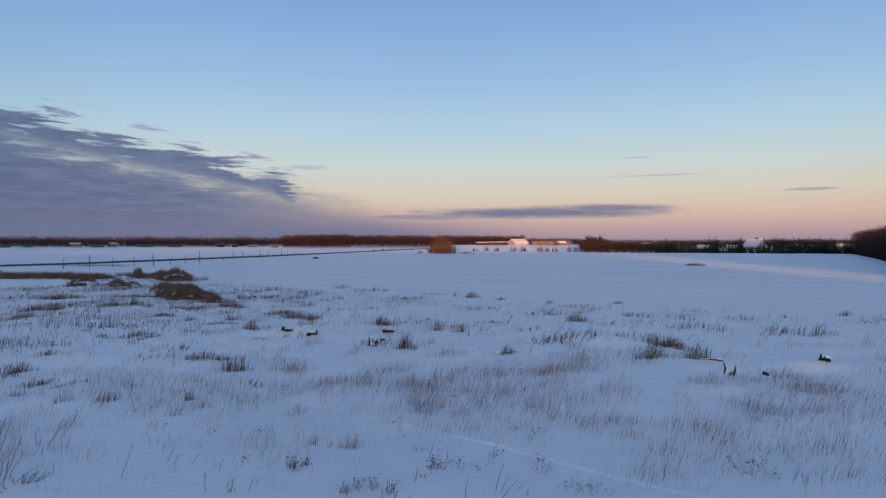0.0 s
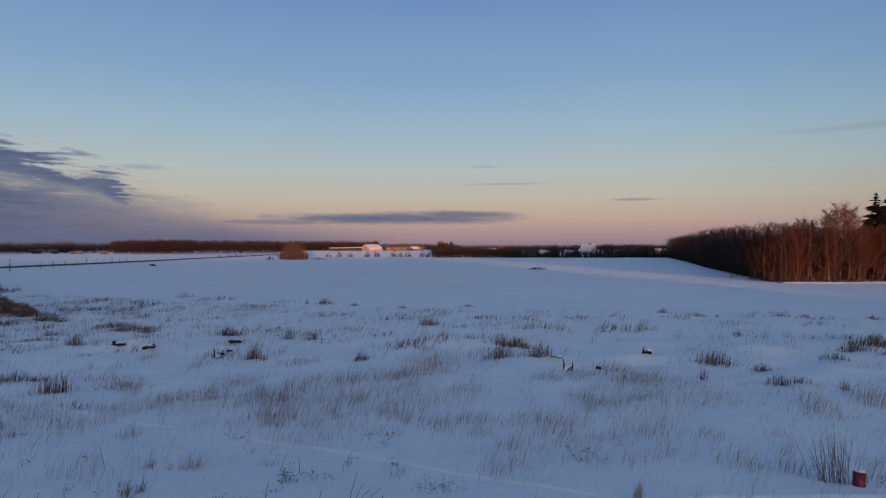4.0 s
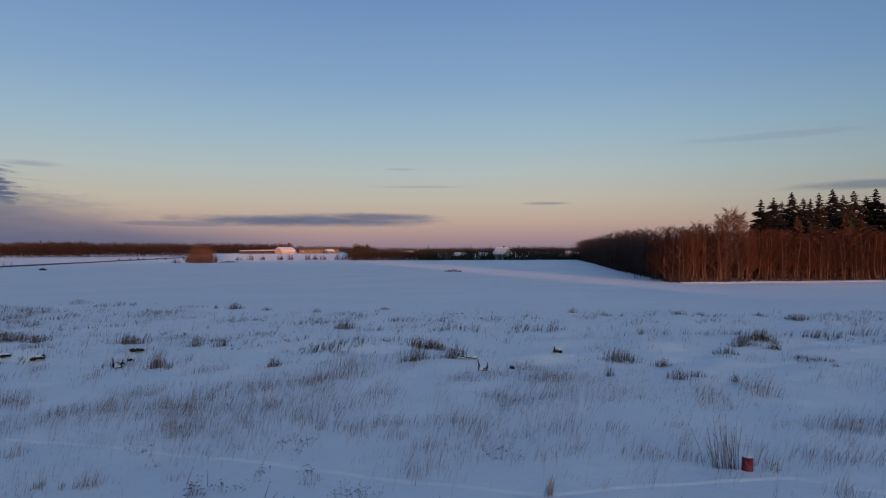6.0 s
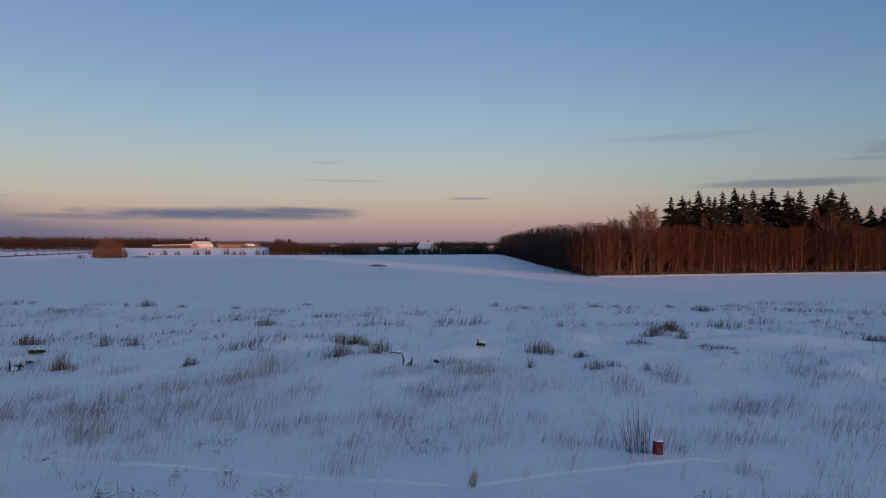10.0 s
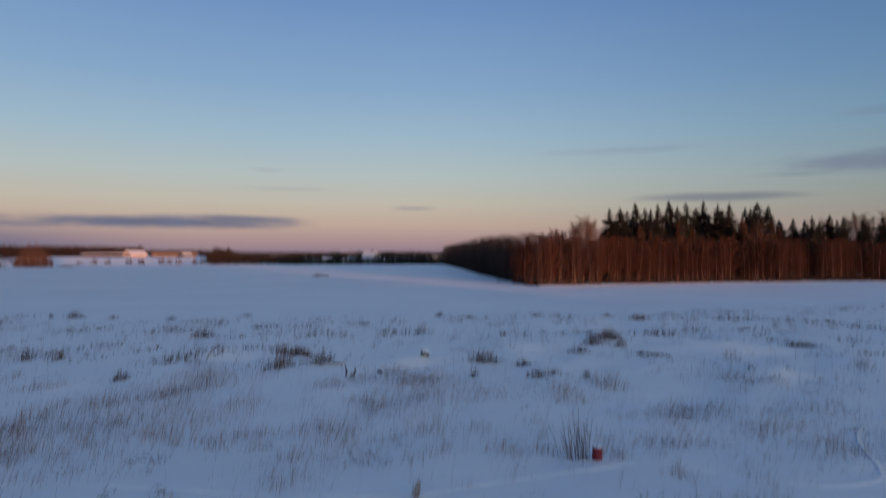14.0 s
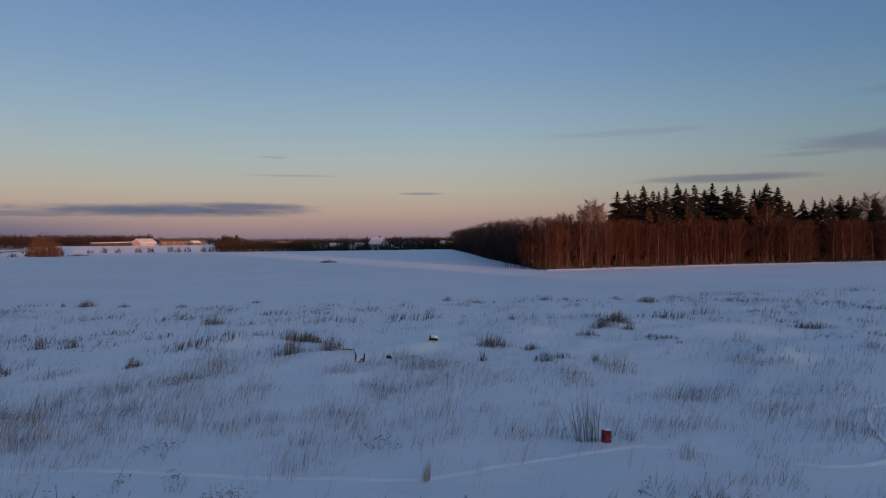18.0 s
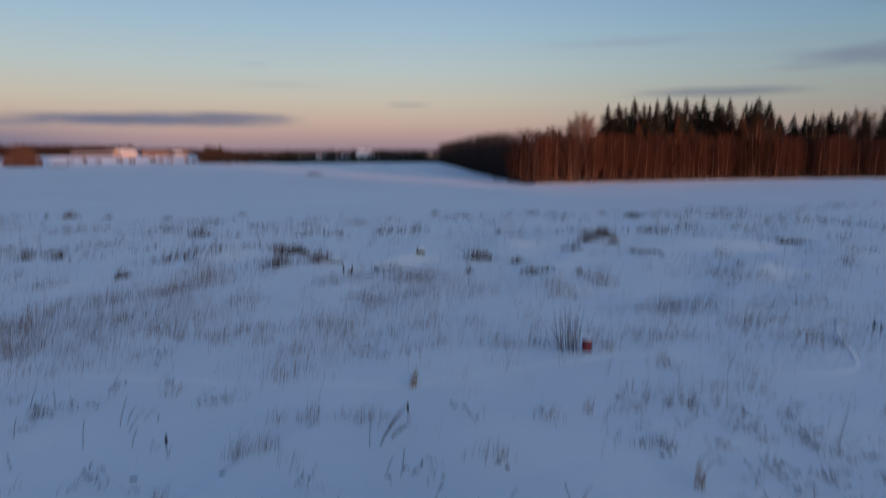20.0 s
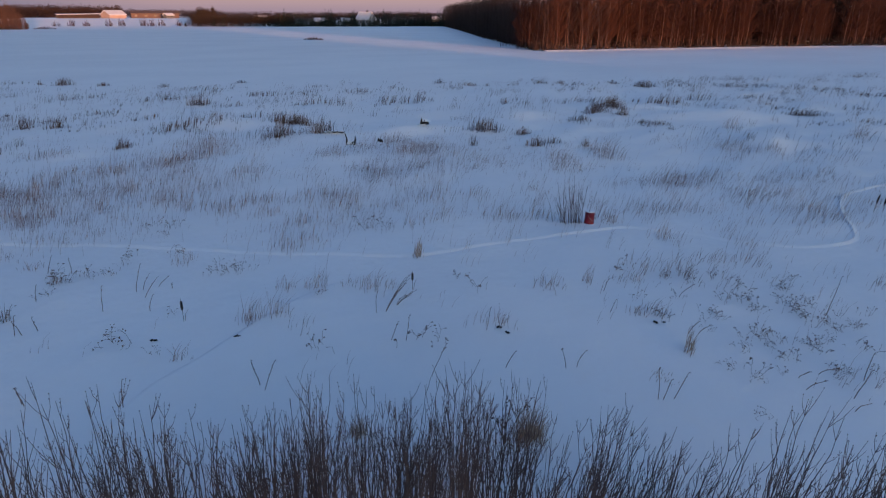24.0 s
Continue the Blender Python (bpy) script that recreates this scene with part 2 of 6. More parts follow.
def snow_material():
    """Wind-packed snow: soft drifts, ripples and grain."""
    m = bpy.data.materials.new("snow")
    m.use_nodes = True
    n = Nodes(m.node_tree)
    out, bsdf = n.add("ShaderNodeOutputMaterial"), n.add("ShaderNodeBsdfPrincipled")
    tc = n.add("ShaderNodeTexCoord")
    vec = tc.outputs["Object"]
    stretch = n.add("ShaderNodeMapping")
    n.put(stretch.inputs[0], vec)
    stretch.inputs["Scale"].default_value = (0.55, 1.0, 1.0)
    stretch.inputs["Rotation"].default_value = (0, 0, radians(35))
    drift = n.noise(stretch.outputs[0], 0.09, 4.0, 0.55)
    patch = n.noise(stretch.outputs[0], 0.7, 5.0, 0.6, 0.3)
    grain = n.noise(vec, 5.0, 5.0, 0.65)
    col = n.mix(n.step(drift, 0.3, 0.7), (0.85, 0.845, 0.855, 1), (0.905, 0.895, 0.9, 1))
    col = n.mix(n.math("MULTIPLY", n.step(patch, 0.5, 0.75), 0.35), col, (0.79, 0.795, 0.815, 1))
    n.put(bsdf.inputs["Base Color"], col)
    bsdf.inputs["Roughness"].default_value = 0.62
    bsdf.inputs["Specular IOR Level"].default_value = 0.25
    b1, b2 = n.add("ShaderNodeBump"), n.add("ShaderNodeBump")
    b1.inputs["Strength"].default_value, b1.inputs["Distance"].default_value = 0.13, 0.13
    n.put(b1.inputs["Height"], patch)
    b2.inputs["Strength"].default_value, b2.inputs["Distance"].default_value = 0.55, 0.03
    n.put(b2.inputs["Height"], grain), n.put(b2.inputs["Normal"], b1.outputs[0])
    # wind-carved crust, finer than the mesh: small facets turned this way and that
    crust = n.add("ShaderNodeTexNoise")
    n.put(crust.inputs["Vector"], stretch.outputs[0])
    crust.inputs["Scale"].default_value, crust.inputs["Detail"].default_value, crust.inputs["Roughness"].default_value = 5.0, 4.0, 0.65
    off = n.add("ShaderNodeVectorMath", operation="SUBTRACT")
    n.put(off.inputs[0], crust.outputs["Color"])
    off.inputs[1].default_value = (0.5, 0.5, 0.5)
    tilt = n.add("ShaderNodeVectorMath", operation="MULTIPLY")
    n.put(tilt.inputs[0], off.outputs[0])
    place = n.add("ShaderNodeSeparateXYZ")
    n.put(place.inputs[0], vec)
    carved = n.math("ADD", 0.5, n.math("MULTIPLY", n.step(place.outputs[1], 50.0, 120.0), 2.4))
    n.put(tilt.inputs[1], n.vec(carved, carved, 0.0))
    add = n.add("ShaderNodeVectorMath", operation="ADD")
    n.put(add.inputs[0], b2.outputs[0]), n.put(add.inputs[1], tilt.outputs[0])
    unit = n.add("ShaderNodeVectorMath", operation="NORMALIZE")
    n.put(unit.inputs[0], add.outputs[0])
    n.put(bsdf.inputs["Normal"], unit.outputs[0])
    n.put(out.inputs[0], bsdf.outputs[0])
    return m


SNOW = snow_material()
CAP = material("snow_cap", (0.82, 0.85, 0.89), (0.88, 0.9, 0.93), 1.5, 0.65, 0.3, vary=0.03)
ALDER_BARK = material("alder_bark", (0.125, 0.068, 0.054), (0.055, 0.032, 0.026), 0.9, 0.85, 0.4, vary=0.6)
ALDER_TWIG = material("alder_twig", (0.056, 0.022, 0.0145), (0.033, 0.0145, 0.011), 0.5, 0.85, 0.0, vary=0.25, gloss=0.15)
PALE_BARK = material("pale_bark", (0.36, 0.25, 0.2), (0.2, 0.14, 0.115), 1.2, 0.8, 0.4, vary=0.2)
BIRCH_TWIG = material("birch_twig", (0.075, 0.037, 0.026), (0.048, 0.025, 0.02), 0.6, 0.85, 0.0, vary=0.15, gloss=0.15)
# greyer than the alder twigs: skylit shade of the flank put into the colour
THICKET = material("thicket_twig", (0.05, 0.032, 0.029), (0.033, 0.022, 0.021), 0.15, 0.9, 0.0, vary=0.35, island=True, gloss=0.15)
NEEDLES = material("spruce_needles", (0.010, 0.012, 0.011), (0.022, 0.018, 0.0145), 0.8, 0.8, 0.3, vary=0.6, gloss=0.15)
# lit copy of the spruce needles: the reddish low sun is in the colour
SUNLIT_NEEDLES = material("sunlit_needles", (0.058, 0.028, 0.019), (0.034, 0.019, 0.014), 0.8, 0.85, 0.0, vary=0.35, gloss=0.15)
HEDGE_NEEDLES = material("hedge_needles", (0.013, 0.021, 0.018), (0.021, 0.03, 0.024), 0.8, 0.85, 0.0, vary=0.3, gloss=0.15)
SPRUCE_BARK = material("spruce_bark", (0.09, 0.055, 0.04), (0.05, 0.033, 0.026), 2.0, 0.9, 0.4, gloss=0.15)
FAR_WOOD = material("far_wood", (0.031, 0.02, 0.02), (0.022, 0.015, 0.015), 0.02, 0.9, 0.0, vary=0.22, island=True, gloss=0.15)
HEDGE_TWIG = material("hedge_twig", (0.03, 0.021, 0.018), (0.02, 0.015, 0.013), 0.05, 0.9, 0.0, vary=0.35, island=True, gloss=0.15)
# darker, bluer copy of far_wood: the dimness of unlit belts is in the colour
FAR_WOOD_DIM = material("far_wood_dim", (0.026, 0.02, 0.022), (0.018, 0.015, 0.017), 0.02, 0.9, 0.0, vary=0.3, island=True, gloss=0.15)
DRY_GRASS = material("dry_grass", (0.272, 0.178, 0.148), (0.172, 0.113, 0.098), 0.15, 0.85, 0.0, vary=0.45, island=True)
RUST_GRASS = material("rust_grass", (0.145, 0.089, 0.063), (0.085, 0.054, 0.041), 0.4, 0.85, 0.0, vary=0.4, island=True, gloss=0.15)
WEED = material("dry_weed", (0.16, 0.1, 0.078), (0.1, 0.064, 0.052), 3.0, 0.85, 0.0, vary=0.3)
SEED = material("seed_head", (0.095, 0.058, 0.049), (0.145, 0.09, 0.073), 12.0, 0.9, 0.5, vary=0.2)
STRAW_DRY = material("caught_straw", (0.33, 0.24, 0.18), (0.22, 0.16, 0.12), 0.5, 0.85, 0.0, vary=0.35, island=True)
CATTAIL = material("cattail_brown", (0.022, 0.015, 0.013), (0.035, 0.023, 0.018), 20.0, 0.9, 0.4, vary=0.2)
WILLOW = material("willow_bark", (0.135, 0.088, 0.08), (0.078, 0.054, 0.052), 3.0, 0.75, 0.3, vary=0.25)
WILLOW_TWIG = material("willow_twig", (0.14, 0.086, 0.076), (0.085, 0.054, 0.05), 2.0, 0.75, 0.0, vary=0.25)
SOIL = material("frozen_soil", (0.024, 0.021, 0.02), (0.042, 0.035, 0.031), 6.0, 0.95, 0.8, gloss=0.15)
ASPHALT = material("asphalt", (0.05, 0.05, 0.054), (0.075, 0.075, 0.08), 0.3, 0.9, 0.2)
RED_PAINT = material("red_plastic", (0.22, 0.007, 0.017), (0.17, 0.006, 0.014), 6.0, 0.5, 0.15, vary=0.02)
# pale cladding, its pink tint painted in for low sun on the gable
CONCRETE = material("pale_cladding", (0.34, 0.26, 0.225), (0.27, 0.21, 0.18), 0.4, 0.8, 0.1, vary=0.06)
DARK_WALL = material("timber_wall", (0.034, 0.026, 0.03), (0.025, 0.02, 0.024), 0.5, 0.85, 0.2, vary=0.15)
BROWN_CLAD = material("brown_cladding", (0.1, 0.066, 0.056), (0.075, 0.05, 0.044), 0.5, 0.85, 0.2, vary=0.15)
PALE_WALL = material("pale_render", (0.26, 0.27, 0.29), (0.2, 0.21, 0.23), 0.6, 0.85, 0.1, vary=0.1)
# ochre and grey lowered to stand in for shade over the far houses
OCHRE_WALL = material("ochre_render", (0.22, 0.16, 0.09), (0.18, 0.13, 0.075), 0.6, 0.85, 0.1, vary=0.1)
GREY_WALL = material("grey_render", (0.13, 0.13, 0.13), (0.1, 0.1, 0.105), 0.6, 0.85, 0.1, vary=0.2)
GLASS = material("dark_glass", (0.025, 0.03, 0.036), (0.04, 0.045, 0.05), 0.5, 0.3, 0.0, gloss=0.2)
# roof snow darkened in its colour, in place of shade on the roofs
DIMMED_SNOW = material("roof_snow", (0.5, 0.52, 0.56), (0.42, 0.44, 0.48), 0.5, 0.7, 0.2, vary=0.15)
STEEL = material("galvanised_steel", (0.4, 0.41, 0.42), (0.3, 0.31, 0.32), 4.0, 0.45, 0.1, metal=0.8)


# ---- builders ----
class Acc:
    """Gathers vertices and faces for one mesh."""

    def __init__(self):
        self.v, self.f = [], []

    def tube(self, pts, radii, sides=3):
        base = len(self.v)
        up = Vector((0, 0, 1))
        count = len(pts)
        for i, (p, r) in enumerate(zip(pts, radii)):
            d = Vector(pts[min(i + 1, count - 1)]) - Vector(pts[max(i - 1, 0)])
            if d.length < 1e-9:
                d = up
            d.normalize()
            a = d.cross(Vector((1, 0, 0)) if abs(d.x) < 0.8 else Vector((0, 1, 0))).normalized()
            b = d.cross(a)
            for k in range(sides):
                ang = 2 * math.pi * k / sides
                q = Vector(p) + (a * math.cos(ang) + b * math.sin(ang)) * r
                self.v.append((q.x, q.y, q.z))
        for i in range(count - 1):
            o = base + i * sides
            for k in range(sides):
                k2 = (k + 1) % sides
                self.f.append((o + k, o + k2, o + sides + k2, o + sides + k))
        self.f.append(tuple(base + k for k in reversed(range(sides))))
        self.f.append(tuple(base + (count - 1) * sides + k for k in range(sides)))

    def twig(self, p, q, r):
        """A three-sided spike from p to q."""
        b = len(self.v)
        p, q = Vector(p), Vector(q)
        d = (q - p).normalized()
        a = d.cross(Vector((1, 0, 0)) if abs(d.x) < 0.8 else Vector((0, 1, 0))).normalized() * r
        c = d.cross(a)
        for w in (a, -0.5 * a + 0.87 * c, -0.5 * a - 0.87 * c):
            self.v.append(tuple(p + w))
        self.v.append(tuple(q))
        self.f += [(b, b + 1, b + 3), (b + 1, b + 2, b + 3), (b + 2, b, b + 3)]

    def box(self, lo, hi):
        b = len(self.v)
        (x0, y0, z0), (x1, y1, z1) = lo, hi
        self.v += [(x0, y0, z0), (x1, y0, z0), (x1, y1, z0), (x0, y1, z0), (x0, y0, z1), (x1, y0, z1), (x1, y1, z1), (x0, y1, z1)]
        self.f += [tuple(b + i for i in q) for q in ((0, 3, 2, 1), (4, 5, 6, 7), (0, 1, 5, 4), (1, 2, 6, 5), (2, 3, 7, 6), (3, 0, 4, 7))]

    def lump(self, c, rx, ry, rz, rng, seg=10, rings=6, rough=0.25, flat=0.0):
        """A rounded, uneven lump; what lies below flat is pressed to it."""
        b = len(self.v)
        seed = Vector((rng.uniform(0, 50), rng.uniform(0, 50), rng.uniform(0, 50)))
        pts = []
        for i in range(rings + 1):
            th = math.pi * i / rings
            for k in range(seg):
                ph = 2 * math.pi * k / seg
                d = Vector((math.sin(th) * math.cos(ph), math.sin(th) * math.sin(ph), math.cos(th)))
                s = 1 + rough * noise.noise(d * 1.7 + seed) * 1.6
                pts.append((c[0] + d.x * rx * s, c[1] + d.y * ry * s, max(c[2] + d.z * rz * s, c[2] + flat)))
        self.v += pts
        for i in range(rings):
            for k in range(seg):
                k2 = (k + 1) % seg
                self.f.append((b + i * seg + k, b + (i + 1) * seg + k, b + (i + 1) * seg + k2, b + i * seg + k2))

    def prism(self, poly, z0, z1):
        """An upright prism over a plan polygon (counter-clockwise)."""
        b, k = len(self.v), len(poly)
        self.v += [(x, y, z0) for x, y in poly] + [(x, y, z1) for x, y in poly]
        self.f.append(tuple(b + i for i in reversed(range(k))))
        self.f.append(tuple(b + k + i for i in range(k)))
        for i in range(k):
            j = (i + 1) % k
            self.f.append((b + i, b + j, b + k + j, b + k + i))

    def mesh(self, name, mat, smooth=False):
        me = bpy.data.meshes.new(name)
        me.from_pydata(self.v, [], self.f)
        me.materials.append(mat)
        if smooth:
            me.shade_smooth()
        return me


def part(name, acc, mat, parent=None, label="", smooth=False):
    ob = new(name, acc.mesh(name, mat, smooth))
    if parent is not None:
        ob.parent = parent
    if label:
        ob["label"] = label
    return ob


def thing(name, m, label, category, group="", kind=""):
    ob = new(name)
    ob.empty_display_size = 0.2
    ob.matrix_basis = m
    return tagged(ob, label, category, group, kind)


def at(x, y, turn=0.0, size=1.0, z=None, tilt=0.0):
    """A pose on the ground, turned and scaled."""
    h = ground_z(x, y) if z is None else z
    return pose(x, y, h, tilt, 0, turn) @ Matrix.Scale(size, 4)


def settle(x, y):
    """A plan place read on level ground, moved along the line of sight onto the relief."""
    k = 1.0
    for _ in range(4):
        k = 1.0 - ground_z(x * k, y * k) / EYE[2]
    return x * k, y * k


def polar(az, d):
    return d * math.sin(radians(az)), d * math.cos(radians(az))


# ---- ground ----
def bump(x, y, cx, cy, rx, ry, h, turn=0.0):
    c, s = math.cos(radians(turn)), math.sin(radians(turn))
    u, v = ((x - cx) * c + (y - cy) * s) / rx, (-(x - cx) * s + (y - cy) * c) / ry
    return h * math.exp(-(u * u + v * v))


def ramp01(x, lo, hi):
    t = min(1.0, max(0.0, (x - lo) / (hi - lo)))
    return t * t * (3 - 2 * t)


def meadow_edge(x):
    """Where, going away from the house, the rough meadow gives way to the smooth field."""
    return 63.5 - (0.38 if x > 0 else 0.78) * x


def ground_z(x, y):
    d = math.hypot(x, y)
    z = 0.0
    if d < 260:
        wild = 1.0 - ramp01(y - meadow_edge(x), -6.0, 10.0)
        near = (0.34 * ramp01(d, 3.0, 12.0) + 0.66 * ramp01(d, 17, 34)) * (1 - ramp01(d, 180, 260))
        z += near * (0.06 + 0.16 * wild) * noise.noise(Vector((x * 0.11, y * 0.11, 0.3)))
        z += near * wild * 0.19 * noise.noise(Vector((x * 0.42 + 7, y * 0.42, 1.7)))
        z += near * wild * 0.075 * noise.noise(Vector((x * 1.3, y * 1.3, 4.1)))
        # long bank with scrub, and its steep end
        z += bump(x, y, -84, 122, 34, 26, 0.7, -25) + bump(x, y, -46, 97, 7.5, 9, 0.3, -30)
        # low ridge and hummocks of the meadow
        z += bump(x, y, 33.5, 29.5, 4.6, 1.6, 0.42, -35) + bump(x, y, 36.5, 23.5, 3.6, 1.6, 0.5, -35) + bump(x, y, 17.5, 29.6, 1.6, 1.2, 0.3)
        z += bump(x, y, 13.0, 30.6, 2.4, 1.2, 0.32, -20) + bump(x, y, -9.3, 41.5, 3.2, 1.7, 0.42) + bump(x, y, -3.2, 39.0, 2.4, 1.8, 0.3)
        z += bump(x, y, 31, 17, 2.6, 1.5, 0.25) + bump(x, y, 9, 38, 4, 1.6, 0.3, -20) + bump(x, y, 26, 31, 3.0, 1.2, 0.25, -40)
    if 380 < y < 800 and -60 < x < 220:
        z += 3.9 * ramp01(y, 400, 452) * (1 - ramp01(y, 560, 760)) * ramp01(x, -20, 10) * (1 - ramp01(x, 105, 160))
    return z


def steps(lo, hi, step, outer, grow=1.16):
    """Coordinates: even between lo and hi, then ever wider out to the horizon."""
    mid = list(np.arange(lo, hi + step / 2, step))
    for sign in (1, -1):
        p, w, side = (mid[-1] if sign > 0 else mid[0]), step, []
        while abs(p) < outer:
            w = min(w * grow, 420.0)
            p += sign * w
            side.append(p)
        mid = mid + side if sign > 0 else side[::-1] + mid
    return mid


def make_ground():
    xs, ys = steps(-30, 46, 0.25, 4600, 1.10), steps(4, 62, 0.25, 4600, 1.10)
    nx, ny = len(xs), len(ys)
    verts = [(x, y, ground_z(x, y)) for y in ys for x in xs]
    faces = [(j * nx + i, j * nx + i + 1, (j + 1) * nx + i + 1, (j + 1) * nx + i) for j in range(ny - 1) for i in range(nx - 1)]
    me = bpy.data.meshes.new("ground")
    me.from_pydata(verts, [], faces)
    me.materials.append(SNOW)
    me.shade_smooth()
    return tagged(new("ground", me), "snow-covered meadow and smooth field under dusk light", "snow", kind="structure")


make_ground()


# ---- trees ----
def alder(rng, h, acc_t, acc_c, branches=24, twigs=4, origin=(0, 0, 0), r0=None, low=0.3, spread=0.16, fine=0.013):
    """A slim bare tree: leaning trunk, steep limbs, fine twigs."""
    r0 = r0 or 0.0052 * h + 0.018
    lean = Vector((rng.uniform(-0.06, 0.06), rng.uniform(-0.06, 0.06), 0))
    bend = Vector((rng.uniform(-0.03, 0.03), rng.uniform(-0.03, 0.03), 0))
    o = Vector(origin)

    def spine(t):
        return o + Vector((0, 0, h * t)) + lean * h * t + bend * h * math.sin(t * 5)

    ts = [0, 0.15, 0.35, 0.55, 0.75, 1.0]
    acc_t.tube([spine(t) for t in ts], [r0 * (1.25 - t) + 0.008 for t in ts], 5)
    for k in range(branches):
        t = low + (0.97 - low) * ((k + rng.random()) / branches) ** 0.85
        a = rng.uniform(0, 2 * math.pi)
        ln = h * spread * (1.15 - 0.6 * t) * rng.uniform(0.6, 1.35)
        out = Vector((math.cos(a), math.sin(a), 0))
        p = spine(t)
        q = p + out * ln * 0.5 + Vector((0, 0, ln * 0.4))
        e = p + out * ln * 0.95 + Vector((0, 0, ln * rng.uniform(0.6, 1.3)))
        e.z = min(e.z, h * 1.02 + o.z)
        r = r0 * 0.34 * (1.1 - t * 0.6) + 0.006
        acc_c.tube([p, q, e], [r, r * 0.6, 0.006], 3)
        for _ in range(twigs):
            s = rng.uniform(0.25, 1.0)
            b = p.lerp(q, s * 2) if s < 0.5 else q.lerp(e, s * 2 - 1)
            a2 = a + rng.uniform(-1.3, 1.3)
            tl = ln * rng.uniform(0.3, 0.65)
            acc_c.twig(b, b + Vector((math.cos(a2) * tl * 0.55, math.sin(a2) * tl * 0.55, tl * rng.uniform(0.2, 1.0))), fine)


def broad_tree(rng, h, acc_t, acc_c, width=0.25, r0=0.15):
    """An older birch: slim trunk, arching limbs all the way up, a wide airy crown of fine twigs."""
    sway = Vector((rng.uniform(-0.4, 0.4), rng.uniform(-0.4, 0.4), 0))

    def spine(t):
        return sway * math.sin(t * 3) + Vector((0, 0, h * 0.93 * t))

    ts = [0, 0.2, 0.4, 0.6, 0.8, 1.0]
    acc_t.tube([spine(t) for t in ts], [r0 * (1.08 - t) + 0.012 for t in ts], 6)
    for k in range(46):
        s = (k + rng.random()) / 46
        t = 0.34 + 0.62 * s
        a = k * 2.4 + rng.uniform(-0.5, 0.5)
        p = spine(t)
        # longest in the middle of the crown, drawn in at the top
        reach = h * width * rng.uniform(0.55, 1.0) * (0.5 + 0.75 * math.sin(math.pi * min(1.0, s + 0.28))) * (1.1 - 0.45 * s)
        out = Vector((math.cos(a), math.sin(a), 0))
        m = p + out * reach * 0.4 + Vector((0, 0, reach * 0.55))
        e = p + out * reach * 0.8 + Vector((0, 0, reach * rng.uniform(0.7, 1.25)))
        e.z = min(e.z, h * rng.uniform(0.93, 1.0))
        r1 = r0 * 0.3 * (1.15 - s)
        acc_t.tube([p, m, e], [r1, r1 * 0.6, 0.012], 4)
        for j in range(13):
            u = rng.uniform(0.2, 1.0)
            b = p.lerp(m, u * 2) if u < 0.5 else m.lerp(e, u * 2 - 1)
            a2 = a + rng.uniform(-1.5, 1.5)
            ln = h * rng.uniform(0.05, 0.11)
            c = b + Vector((math.cos(a2) * ln * 0.7, math.sin(a2) * ln * 0.7, ln * rng.uniform(0.1, 0.9)))
            acc_c.tube([b, b.lerp(c, 0.5) + Vector((0, 0, 0.05)), c], [0.014, 0.01, 0.006], 3)
            for _ in range(7):
                g = b.lerp(c, rng.uniform(0.2, 1))
                a3, tl = rng.uniform(0, 6.28), ln * rng.uniform(0.35, 0.8)
                acc_c.twig(g, g + Vector((math.cos(a3) * tl * 0.7, math.sin(a3) * tl * 0.7, tl * rng.uniform(-0.4, 0.7))), 0.01)


